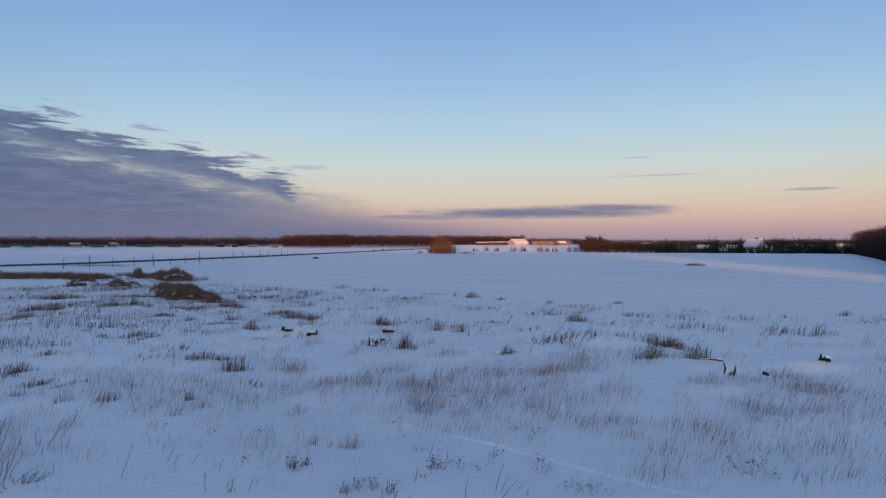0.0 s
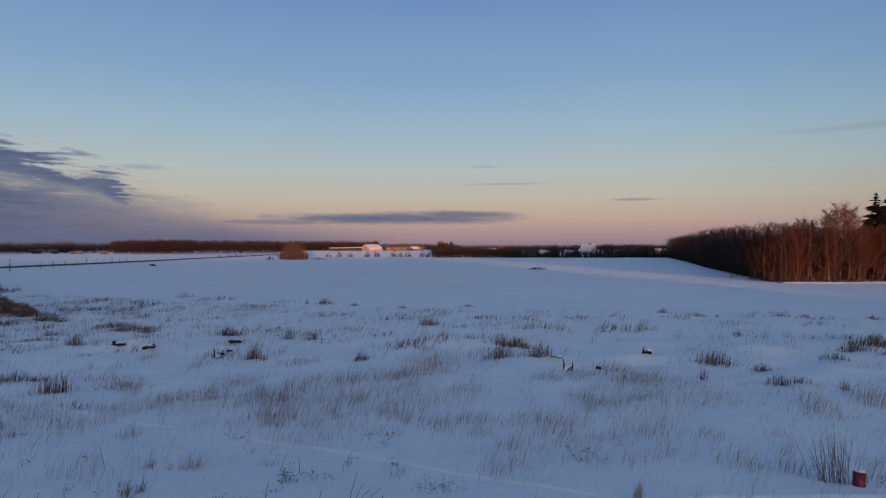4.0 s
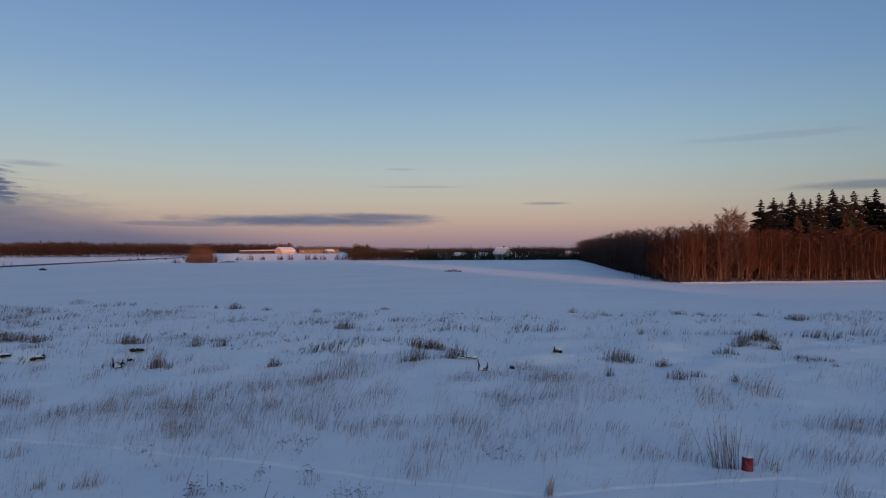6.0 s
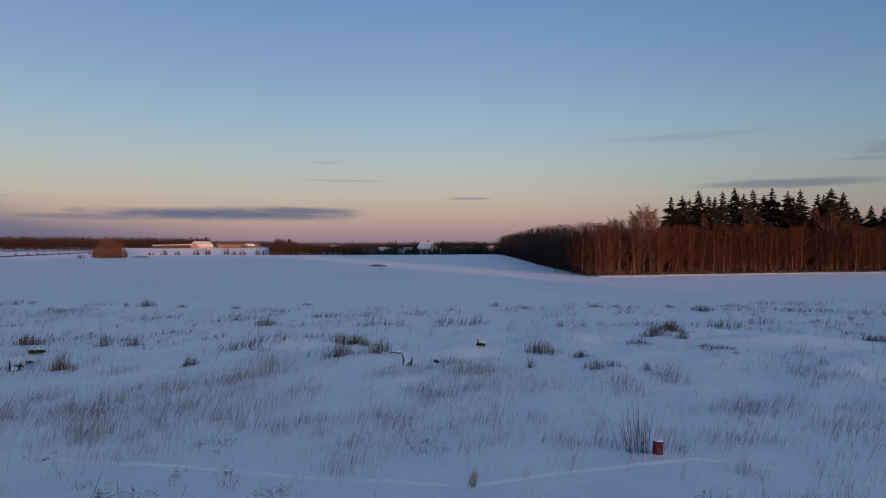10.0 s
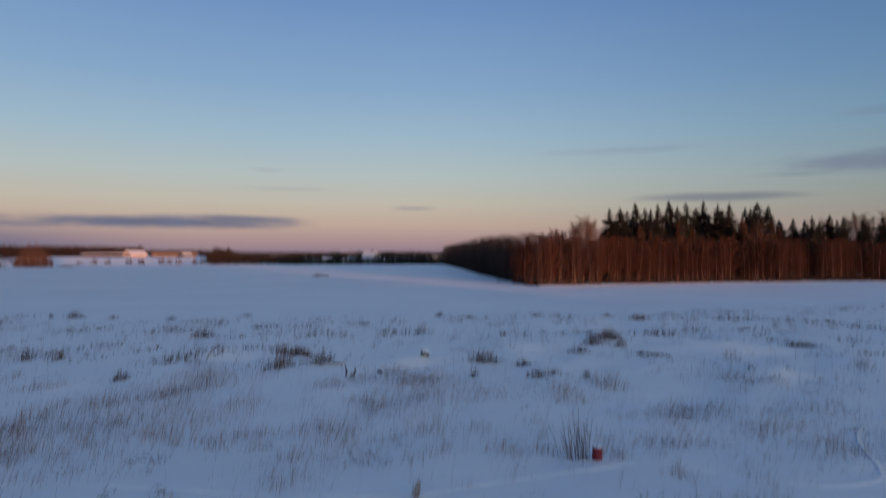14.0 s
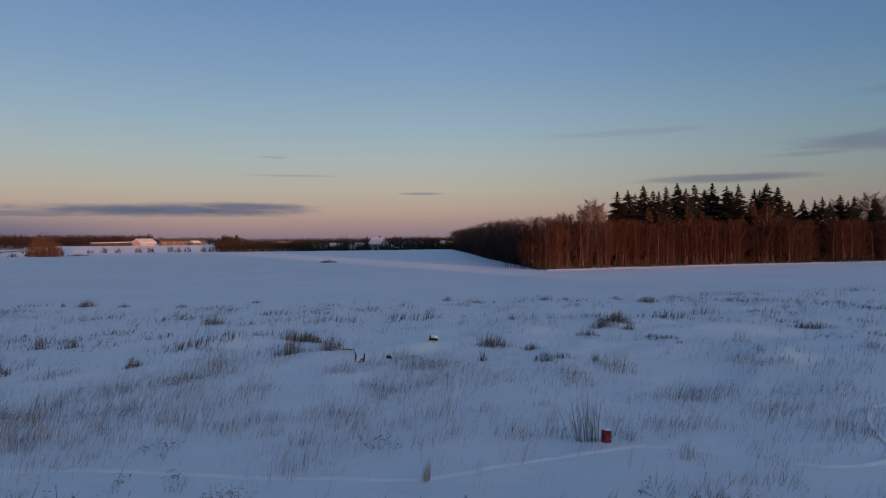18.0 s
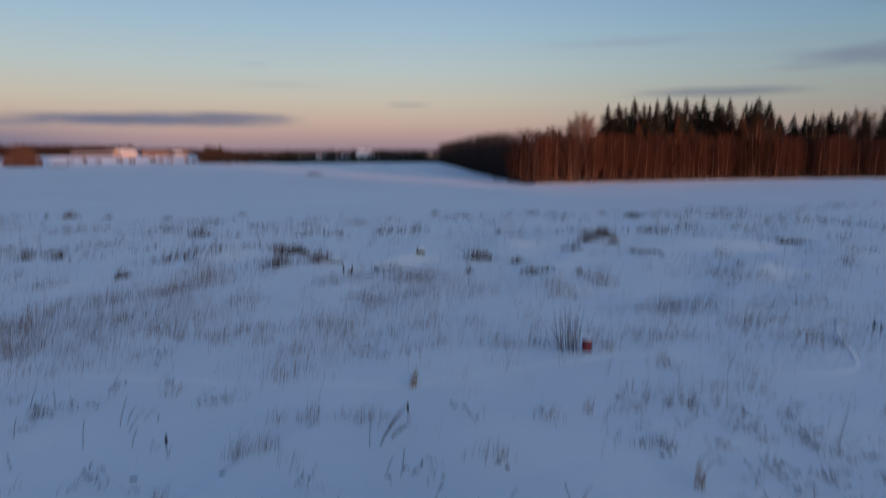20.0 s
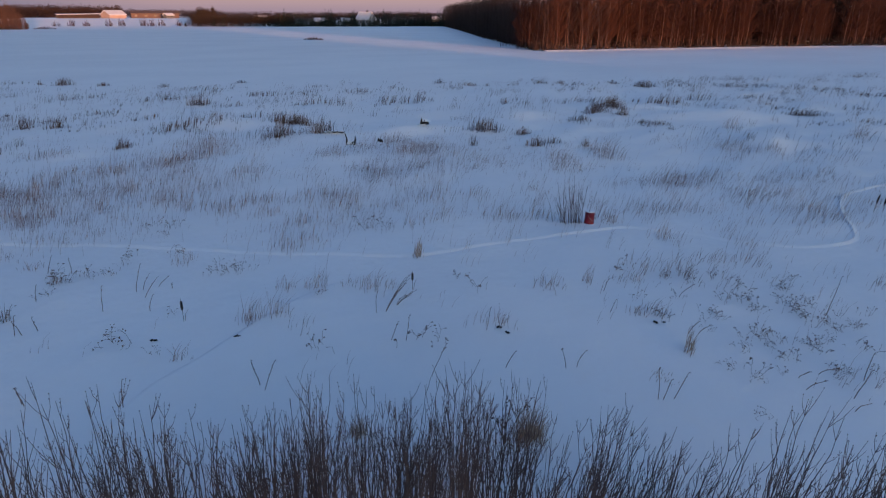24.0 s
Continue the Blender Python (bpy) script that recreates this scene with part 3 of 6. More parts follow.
def spruce(rng, h, acc_t, acc_c, acc_s=None, whorls=20, arms=8, width=0.2, bare=0.12, fans=4):
    """A spruce: drooping boughs in whorls, each with hanging side sprays."""
    acc_t.tube([(0, 0, 0), (0, 0, h * 0.5), (0, 0, h * 0.97)], [0.012 * h + 0.03, 0.008 * h, 0.01], 5)
    for w in range(whorls):
        t = bare + (1 - bare) * (w / whorls) ** 0.92
        z = h * t
        rad = h * width * (1 - t) ** 0.92 * rng.uniform(0.7, 1.15) + 0.05 * h * (1 - t) + 0.03
        n_arms = max(4, int(arms * (1.1 - 0.55 * t)))
        off = rng.uniform(0, 6.28)
        for k in range(n_arms):
            a = off + 2 * math.pi * (k + rng.uniform(-0.3, 0.3)) / n_arms
            ln = rad * rng.uniform(0.5, 1.25)
            droop = ln * rng.uniform(0.0, 0.8) * (1.3 - t)
            c, s = math.cos(a), math.sin(a)
            wd = ln * 0.22 + 0.04
            b = len(acc_c.v)
            zz = z + rng.uniform(-0.8, 0.8) * h / whorls * (1.0 if t < 0.9 else 0.6)
            # bough: a roof-shaped blade with thickness, upturned at its tip
            mid, tip = (ln * 0.55, zz - droop), (ln, zz - droop * 0.8)
            th = 0.035 * ln + 0.025
            acc_c.v += [(0, 0, zz + th), (c * mid[0] - s * wd, s * mid[0] + c * wd, mid[1] - th * 2.2), (c * mid[0] + s * wd, s * mid[0] - c * wd, mid[1] - th * 2.2),
                        (c * mid[0], s * mid[0], mid[1] + th), (c * tip[0], s * tip[0], tip[1]), (c * mid[0], s * mid[0], mid[1] - th * 3)]
            acc_c.f += [(b, b + 1, b + 3), (b, b + 3, b + 2), (b + 1, b + 4, b + 3), (b + 3, b + 4, b + 2), (b, b + 5, b + 1), (b, b + 2, b + 5), (b + 1, b + 5, b + 4), (b + 5, b + 2, b + 4)]
            for _ in range(fans):
                u = rng.uniform(0.3, 1.0) * ln
                side = rng.choice((-1, 1)) * rng.uniform(0.3, 1.0)
                p = Vector((c * u, s * u, zz - droop * u / ln))
                q = p + Vector((c * 0.4 - s * side, s * 0.4 + c * side, -rng.uniform(0.1, 0.7))) * (ln * 0.3 + 0.05)
                acc_c.twig(p, q, 0.035 + 0.03 * ln)
            if acc_s is not None and rng.random() < 0.13 and t < 0.75:
                acc_s.lump((c * ln * 0.75, s * ln * 0.75, zz - droop * 0.75 + 0.04), 0.12 * ln + 0.05, 0.09 * ln + 0.04, 0.04, rng, 6, 3, 0.3)
    acc_c.twig((0, 0, h * 0.9), (0, 0, h), 0.06)


FINE_PARTS = ("grass_clump", "seed_head", "tip", "twig_mass", "stem_growth", "bud_scatter", "bough_snow", "stalk")


def tree_set(count, name, build, label, category, group, mats, with_snow=False, smooth=False):
    """Makes templates far below the ground no longer than needed: returns makers that place the first one and then copies."""
    made = []

    def place(k, m):
        k %= count
        while len(made) <= k:
            made.append(None)
        if made[k] is None:
            rng = random.Random(name + str(k))
            accs = build(rng)
            ob = thing(name, m, label, category, group)
            for (pname, plabel, mat), acc in zip(mats, accs):
                tagged(part(pname, acc, mat, ob, plabel), kind="stuff" if pname in FINE_PARTS else "")
            made[k] = ob
            return ob
        return copy_thing(made[k], m @ Matrix.Scale(1.0 / made[k].scale.x, 4))
    return place


def build_alder(rng):
    t, c = Acc(), Acc()
    alder(rng, 8.2, t, c, 60, 13, (0, 0, 0), None, 0.07, 0.26, 0.014)
    return t, c


def build_birch(rng):
    t, c = Acc(), Acc()
    broad_tree(rng, 13.0, t, c)
    return t, c


def build_spruce(rng):
    t, c, s = Acc(), Acc(), Acc()
    spruce(rng, 15.0, t, c, s, 46, 11, rng.uniform(0.34, 0.52), 0.06, 10)
    return t, c, s


def build_larch(rng):
    t, c = Acc(), Acc()
    spruce(rng, 13.0, t, c, None, 30, 11, rng.uniform(0.32, 0.42), 0.42, 9)
    return t, c


def build_small_spruce(rng):
    t, c = Acc(), Acc()
    spruce(rng, 7.0, t, c, None, 16, 8, rng.uniform(0.17, 0.25), 0.03, 5)
    return t, c


put_alder = tree_set(9, "alder_tree", build_alder, "slim bare alder with reddish bark at the forest edge", "tree", "trees of the forest edge",
                     [("trunk", "", ALDER_BARK), ("crown", "", ALDER_TWIG)])
put_birch = tree_set(4, "birch_tree", build_birch, "bare spreading birch with pale trunk above the thicket", "tree", "birches of the forest",
                     [("trunk", "pale trunk and limbs", PALE_BARK), ("crown", "", BIRCH_TWIG)])
put_spruce = tree_set(7, "spruce_tree", build_spruce, "tall dark green spruce with traces of snow on its boughs", "tree", "spruces of the forest",
                      [("trunk", "", SPRUCE_BARK), ("crown", "", NEEDLES), ("bough_snow", "small patches of snow", CAP)])
put_lit_conifer = tree_set(4, "brown_conifer", build_larch, "conifer with low sun painted brown, before the dark spruces", "tree", "brown conifers of the forest",
                     [("trunk", "", SPRUCE_BARK), ("crown", "boughs with reddish sunlight put into their brown", SUNLIT_NEEDLES)])
put_hedge = tree_set(6, "young_spruce", build_small_spruce, "young dark spruce in a row at the field's far side", "tree", "spruces along the far field",
                     [("trunk", "", SPRUCE_BARK), ("crown", "", HEDGE_NEEDLES)])

# the forest's edge, in plan: from the far tip along the field, round the corner, and on across the view
FLANK = [(228, 345), (160, 227), (111, 146), (80, 89.5)]
FRONT = [(80, 89.5), (96, 85.5), (120, 80), (149, 70), (168, 61.5), (215, 36)]


def along(line, s):
    """The point at the fraction s of a line, and the unit normal to its left."""
    seg = [(Vector(a), Vector(b)) for a, b in zip(line, line[1:])]
    total = sum((b - a).length for a, b in seg)
    d = s * total
    for a, b in seg:
        if d <= (b - a).length or (a, b) == seg[-1]:
            u = (b - a).normalized()
            return a + u * d, Vector((-u.y, u.x))
        d -= (b - a).length


rng = random.Random(5)
for i in range(290):
    s = ((i + rng.random()) / 290) ** 1.15
    p, nrm = along(FRONT, s)
    p = p + nrm * (0.5 + 9.0 * rng.random() ** 1.5)
    put_alder(rng.randrange(9), at(p.x, p.y, rng.uniform(0, 360), rng.uniform(0.94, 1.17) * (1.0 - 0.12 * (s < 0.04))))

# azimuth, distance, height of the single spruces above the thicket
SPRUCES = [(48.7, 139, 16.0), (49.6, 144, 16.5), (50.9, 150, 18.1), (51.7, 146, 16.4), (52.8, 152, 17.8), (53.7, 157, 19.0), (54.4, 152, 17.1), (55.1, 157, 18.4), (56.5, 163, 19.2), (57.6, 160, 17.9), (58.5, 165, 18.6), (59.7, 171, 17.8), (60.6, 167, 18.7), (61.4, 172, 18.1), (63.2, 179, 15.0), (64.5, 176, 15.3), (65.0, 180, 14.3), (65.7, 185, 16.2), (66.6, 181, 15.3), (67.9, 187, 15.1), (69.1, 193, 15.9), (41.4, 150, 10.2), (44.5, 140, 10.6), (50.2, 156, 16.5), (52.2, 158, 17), (54.0, 160, 17.2), (55.9, 163, 17.5), (58.0, 168, 17), (60.1, 172, 17.5), (62.2, 180, 14.8), (64.0, 186, 15), (66.2, 192, 15), (70.5, 205, 16.5), (72, 210, 17), (73.5, 214, 16)]
BIRCHES = [(46.4, 136, 14.6), (45.7, 137, 13.4), (47.1, 138, 13.9), (43.0, 139, 11.0), (44.4, 138, 11.6), (67.6, 198, 17.6), (69.4, 203, 18.2), (60.6, 162, 13.8), (66.9, 200, 16.6), (68.2, 204, 17.0), (43.8, 138, 12.0), (65.5, 205, 16.7), (70.3, 208, 17.6)]
for a, d, h in SPRUCES:
    x, y = polar(a, d + 7)
    put_spruce(rng.randrange(7), at(x, y, rng.uniform(0, 360), (h + 0.9) / 15.0))
for a, d, h in BIRCHES:
    x, y = polar(a, d)
    put_birch(rng.randrange(4), at(x, y, rng.uniform(0, 360), h / 13.0))


# conifers whose sunlit look comes from their brown needle colour
LIT_CONIFERS = [(51.3, 136, 13.1), (52.2, 140, 11.5), (54.5, 148, 14.2), (55.6, 150, 12.9), (59.5, 158, 15.6), (60.3, 160, 13.3), (61.6, 165, 15.2), (62.2, 166, 13.2), (64.6, 176, 13.4), (67.9, 192, 13.1), (58.8, 152, 11.6)]
for a, d, h in LIT_CONIFERS:
    x, y = polar(a, d + 9)
    put_lit_conifer(rng.randrange(4), at(x, y, rng.uniform(0, 360), h / 13.0))


def far_tree(acc, r, x, y, h, w, conifer=False, z0=0.0):
    """A distant tree of few faces: trunk, and a crown of ragged sprays."""
    acc.twig((x, y, z0), (x, y, z0 + h * 0.9), 0.16)
    if conifer:
        for k in range(7):
            t = 0.15 + 0.8 * k / 7
            rad = w * (1.05 - t)
            for j in range(5):
                a = j * 1.257 + r.uniform(-0.4, 0.4) + k
                acc.twig((x, y, z0 + h * t + 0.2 * rad), (x + math.cos(a) * rad, y + math.sin(a) * rad, z0 + h * t - rad * 0.3), 0.28 * rad + 0.1)
        acc.twig((x, y, z0 + h * 0.75), (x, y, z0 + h * 0.97), 0.2)
        return
    for k in range(78):
        # sprays on an egg-shaped crown, pointing outwards
        u, a = r.uniform(-1.0, 1.0), r.uniform(0, 6.28)
        c = math.sqrt(1 - u * u)
        q = r.uniform(0.3, 0.95)
        px, py, pz = math.cos(a) * c * w * q, math.sin(a) * c * w * q, h * (0.5 + 0.46 * u * q)
        ln = 0.055 * h
        acc.twig((x + px, y + py, z0 + pz), (x + px + math.cos(a) * c * ln, y + py + math.sin(a) * c * ln, z0 + min(h, pz + (u * 0.7 + 0.35) * ln)), 0.03 * h)


def make_thicket():
    """The close-grown inside and the shaded flank of the forest."""
    acc = Acc()
    r = random.Random(11)
    for i in range(360):
        s = (i + r.random()) / 360
        p, nrm = along(FLANK, s)
        p = p + nrm * (0.3 + 13.0 * r.random() ** 1.4)
        h = (9.9 + 1.6 * r.random()) * (1.0 if s < 0.75 else 1.0 - 0.1 * (s - 0.75) * 4)
        alder(r, h, acc, acc, 26, 5, (p.x, p.y, 0), 0.08, 0.03, 0.24, 0.04)
    for i in range(330):
        s = (i + r.random()) / 330
        p, nrm = along(FRONT, s)
        p = p + nrm * (8 + 13.0 * r.random())
        alder(r, 8.4 + 0.9 * r.random(), acc, acc, 18, 4, (p.x, p.y, 0), 0.06, 0.05, 0.24, 0.022)
    def behind_front(x, y, gap):
        for (x0, y0), (x1, y1) in zip(FLANK, FLANK[1:]):
            if y1 <= y <= y0 and x < x0 + (x1 - x0) * (y - y0) / (y1 - y0) + 3.0:
                return False
        for (x0, y0), (x1, y1) in zip(FRONT, FRONT[1:]):
            if x0 <= x <= x1:
                return y > y0 + (y1 - y0) * (x - x0) / (x1 - x0) + gap
        return True

    # dark young conifers and brush, added to fill the inside and block the low sun
    for i in range(900):
        u, v = r.random(), r.random()
        p, nrm = along(FLANK, u) if i % 2 else along(FRONT, u)
        p = p + nrm * ((4 + 50 * v * v) if i % 2 else (12 + 18 * v))
        if behind_front(p.x, p.y, 10.0):
            far_tree(acc, r, p.x, p.y, r.uniform(7.0, 9.3), r.uniform(1.5, 2.4), True)
    # older spruces deep in the forest, hidden, added to lengthen its shadow
    for i in range(90):
        x, y = polar(r.uniform(49.5, 66), r.uniform(158, 260))
        if behind_front(x, y, 16.0):
            far_tree(acc, r, x, y, r.uniform(13.5, 16.5), r.uniform(2.2, 3.0), True)
    # brambles and saplings at the foot
    for line, count in ((FLANK, 4500), (FRONT, 1600)):
        for i in range(count):
            p, nrm = along(line, r.random())
            p = p + nrm * r.uniform(-0.4, 4.0)
            for _ in range(4):
                a, h = r.uniform(0, 6.28), r.uniform(0.6, 2.6)
                acc.twig((p.x, p.y, 0), (p.x + math.cos(a) * h * 0.35, p.y + math.sin(a) * h * 0.35, h), 0.02)
    tagged(part("forest_thicket", acc, THICKET), "dense bare thicket of the forest's shaded side", "woods", kind="stuff")


make_thicket()


# ---- distance ----
def make_far_woods():
    """Belts of woodland at the horizon. Rows: azimuth from, to, distance, height, trees, share of conifers, dim."""
    near, dim = Acc(), Acc()
    r = random.Random(21)
    for a0, a1, d, h, count, con, is_dim in BELTS:
        for i in range(count):
            a = a0 + (a1 - a0) * (i + r.random()) / count
            dd = d * r.uniform(0.97, 1.06)
            x, y = polar(a, dd)
            acc = dim if is_dim else near
            c = r.random() < con
            far_tree(acc, r, x, y, h * r.uniform(0.87, 1.04) * (1.1 if c else 1.0), h * r.uniform(0.17, 0.28) * (0.8 if c else 1.55), c, ground_z(x, y))
    tagged(part("far_woods", near, FAR_WOOD), "belt of reddish bare woods beyond the snowy fields", "woods", kind="stuff")
    tagged(part("distant_woods", dim, FAR_WOOD_DIM), "dim low woods along the horizon", "woods", kind="stuff")


BELTS = [(-41, -14, 862, 5.6, 260, 0.05, False), (-41, -13.5, 960, 13.0, 420, 0.12, True), (-41, -14, 1250, 19.5, 330, 0.25, True), (-34, -28.5, 900, 8.5, 50, 0.0, False), (-26, -20, 900, 9.5, 60, 0.0, False),
         (-27.3, -25.4, 900, 16.0, 14, 0.8, True), (-18.5, -17.3, 860, 16.5, 14, 0.9, True), (-14.6, -0.5, 760, 16.8, 380, 0.06, False), (-13.5, -8.5, 740, 17.5, 90, 0.05, False),
         (-0.5, 7.5, 820, 17.0, 200, 0.2, False), (-2, 15, 1100, 16.0, 220, 0.2, True), (12, 36, 1100, 13.0, 320, 0.15, True), (15, 36, 560, 8.8, 150, 0.1, True),
         (28.0, 32.5, 480, 9.8, 44, 0.0, True), (21, 25.5, 600, 8.0, 60, 0.0, True), (34, 60, 900, 12.0, 200, 0.2, True), (60, 82, 420, 14.0, 160, 0.4, True)]
make_far_woods()


def make_shading_woods():
    """Tall wood added behind the house, never in view, to keep the meadow in shade; low towards the west."""
    acc = Acc()
    r = random.Random(3)
    x = -900.0
    while x < 420:
        tall = 40.0 if x < -330 else 15.6 if x < 32 else (15.6 - 9.4 * ramp01(x, 32, 48))
        w = r.uniform(2.0, 5.0)
        h = tall * (1 + 0.16 * (r.random() - 0.5))
        y = -120 + r.uniform(-2, 2)
        acc.lump((x, y, h * 0.45), w, 3.5, h * 0.55, r, 8, 8, 0.12, -h * 0.45)
        x += w * 0.9
    # open stand of bare trees, added out of view to take part of the low sun
    x = 92.0
    while x < 420:
        top = 22 + 5.5 * ramp01(x, 122, 136)
        acc.tube([(x, -120 + r.uniform(-6, 6), 0), (x + r.uniform(-0.6, 0.6), -120, top)], [0.28, 0.16], 5)
        x += r.uniform(0.9, 1.6) + 4.0 * (1 - ramp01(x, 92, 135))
    tagged(part("woods_behind_house", acc, THICKET), "unseen woods added behind the viewpoint to cast shade", "woods", kind="stuff")


make_shading_woods()

# dark spruce row along the far side of the field
rng = random.Random(8)
for i in range(150):
    a = 11.8 + 22.8 * ((i + rng.uniform(0.1, 0.9)) / 150) ** 0.7
    x, y = polar(a, 380 + 14 * rng.random() + (10 if a > 30 else 0))
    if a < 19 and i % 3:
        continue
    gap = 26.25 < a < 27.15 or 22.75 < a < 23.1
    low = 0.2 if 26.72 < a < 26.92 else 0.62
    put_hedge(rng.randrange(6), at(x, y, rng.uniform(0, 360), rng.uniform(0.6, 1.42) * (low if gap else 1.0 if a > 19 else 0.8)))


def make_hedge_scrub():
    acc = Acc()
    r = random.Random(17)
    for i in range(210):
        a = 12.6 + 8.2 * (i + r.random()) / 210
        x, y = polar(a, 384 + 18 * r.random())
        far_tree(acc, r, x, y, r.uniform(5.4, 7.6), 1.6)
    for i in range(26):
        x, y = polar(13.75 + r.uniform(-0.65, 0.65), 420 + r.uniform(-4, 4))
        far_tree(acc, r, x, y, r.uniform(9.5, 11.6), 1.9)
    tagged(part("field_hedge", acc, HEDGE_TWIG), "brown leafless hedge at the field's far side", "hedge", kind="stuff")


make_hedge_scrub()


def willow_clump(name, x, y, w, h, label, mat, count, seed, round_off=0.88):
    """A broad many-stemmed bush."""
    r = random.Random(seed)
    ob = thing(name, at(x, y), label, "bush")
    acc = Acc()
    for i in range(count):
        a, rad = r.uniform(0, 6.28), w * 0.5 * math.sqrt(r.random())
        ox, oy = math.cos(a) * rad * 0.8, math.sin(a) * rad * 0.8
        hh = h * (1.0 - round_off * (rad / (w * 0.5)) ** 1.8) * r.uniform(0.6, 1.08)
        q = Vector((ox * 1.15 + r.uniform(-0.5, 0.5), oy * 1.15 + r.uniform(-0.5, 0.5), hh))
        acc.tube([(ox * 1.1, oy * 1.1, 0), Vector((ox * 1.2, oy * 1.2, hh * 0.5)), q], [0.06, 0.045, 0.012], 3)
        for _ in range(14):
            b = Vector((ox * 1.15, oy * 1.15, hh * 0.08)).lerp(q, r.random())
            a2, tl = r.uniform(0, 6.28), h * r.uniform(0.08, 0.2)
            acc.twig(b, b + Vector((math.cos(a2) * tl * 0.6, math.sin(a2) * tl * 0.6, tl * r.uniform(0.2, 1))), 0.035)
    tagged(part("stem_growth", acc, mat, ob), kind="stuff")
    return ob


ORANGE_TWIG = material("orange_willow", (0.07, 0.031, 0.018), (0.04, 0.02, 0.014), 0.3, 0.85, 0.0, vary=0.2, island=True)
willow_clump("willow_bush", -0.4, 337, 17.0, 11.8, "large round orange-brown willow bush standing in the field", ORANGE_TWIG, 320, 4, 0.85)
willow_clump("field_brush", 66, 161, 5.5, 0.9, "low heap of dark brush in the open field", THICKET, 60, 6)
willow_clump("willow_bush", -12.5, 338, 5.0, 3.4, "low scrub beside the willow bush", THICKET, 26, 7)
willow_clump("willow_bush", 13.0, 339, 11.0, 1.3, "low dark scrub under the snow bank", THICKET, 70, 8)
for i, (a, h) in enumerate(((4.0, 4.6), (5.0, 3.6), (6.5, 5.0), (7.4, 5.4), (9.0, 5.6), (9.6, 4.0), (10.3, 4.6), (11.6, 4.2), (12.3, 4.8), (3.0, 3.0))):
    x, y = polar(a, 398)
    willow_clump("roadside_bush", x, y, 4.4, h, "small bare bush in front of the snow bank", THICKET, 26, 40 + i, 0.6)


# ---- buildings ----
def gable_house(name, x, y, turn, w, d, wall_h, roof_h, wall_mat, label, windows=3, chimney=True, roof_mat=None, z=None, category="house"):
    """A house with plinth walls, an overhanging roof under snow, windows and a chimney. w: along the ridge; d: across."""
    ob = thing(name, at(x, y, turn, 1.0, z), label, category)
    walls = Acc()
    walls.box((-w / 2, -d / 2, -0.3), (w / 2, d / 2, wall_h))
    b = len(walls.v)
    walls.v += [(-w / 2, -d / 2, wall_h), (-w / 2, d / 2, wall_h), (-w / 2, 0, wall_h + roof_h), (w / 2, -d / 2, wall_h), (w / 2, d / 2, wall_h), (w / 2, 0, wall_h + roof_h)]
    walls.f += [(b, b + 2, b + 1), (b + 3, b + 4, b + 5)]
    part("wall", walls, wall_mat, ob)
    o, th = 0.5, 0.35
    slope = roof_h / (d / 2)
    for side in (-1, 1):
        roof = Acc()
        e, lo = side * (d / 2 + o), wall_h - o * slope
        roof.v += [(-w / 2 - o, e, lo), (w / 2 + o, e, lo), (w / 2 + o, 0, wall_h + roof_h), (-w / 2 - o, 0, wall_h + roof_h),
                   (-w / 2 - o, e, lo + th), (w / 2 + o, e, lo + th), (w / 2 + o, 0, wall_h + roof_h + th), (-w / 2 - o, 0, wall_h + roof_h + th)]
        roof.f += [(0, 3, 2, 1), (4, 5, 6, 7), (0, 1, 5, 4), (1, 2, 6, 5), (2, 3, 7, 6), (3, 0, 4, 7)]
        part("roof", roof, roof_mat or DIMMED_SNOW, ob, "roof slope under snow")
    for side in (-1, 1):
        for k in range(windows):
            wx = -w / 2 + w * (k + 0.5) / windows
            win = Acc()
            win.box((wx - 0.6, side * d / 2 - 0.06, wall_h * 0.4), (wx + 0.6, side * d / 2 + 0.06, wall_h * 0.4 + 1.3))
            part("window", win, GLASS, ob)
    if chimney:
        ch = Acc()
        ch.box((w * 0.15 - 0.4, -0.4, wall_h + roof_h * 0.6), (w * 0.15 + 0.4, 0.4, wall_h + roof_h + 1.2))
        part("chimney", ch, DARK_WALL, ob)
    return ob


# farm on the snow bank: hall with a pale gable, open shed, long barn
x, y = polar(6.95, 470)
gable_house("farm_hall", x, y, 24, 11, 10, 2.1, 2.5, CONCRETE, "pale farm hall with a snowy roof and sunlit gable", 0, False, None, 3.9, "barn")
x, y = polar(4.5, 480)
shed = thing("open_shed", at(x, y, 4, 1.0, 3.9), "long open farm shed with a snowy flat roof", "shed")
acc = Acc()
acc.v += [(-12, -4, 2.0), (14, -4, 2.5), (14, 4, 2.9), (-12, 4, 2.4), (-12, -4, 2.25), (14, -4, 2.75), (14, 4, 3.15), (-12, 4, 2.65)]
acc.f += [(0, 3, 2, 1), (4, 5, 6, 7), (0, 1, 5, 4), (1, 2, 6, 5), (2, 3, 7, 6), (3, 0, 4, 7)]
part("roof", acc, DIMMED_SNOW, shed)
# the dark under the open roof is put into this wall's colour
acc = Acc()
acc.box((-11.5, 3.4, -0.2), (13.5, 3.7, 2.38))
part("back_wall", acc, DARK_WALL, shed)
for k in range(7):
    acc = Acc()
    acc.box((-11.4 + k * 4.0, -3.8, -0.2), (-11.2 + k * 4.0, -3.6, 2.05 + k * 0.075))
    part("post", acc, DARK_WALL, shed)
x, y = polar(9.9, 490)
gable_house("long_barn", x, y, -4, 30, 10, 3.2, 1.6, BROWN_CLAD, "long low brown barn behind the snow bank", 5, False, BROWN_CLAD, 3.6, "barn")
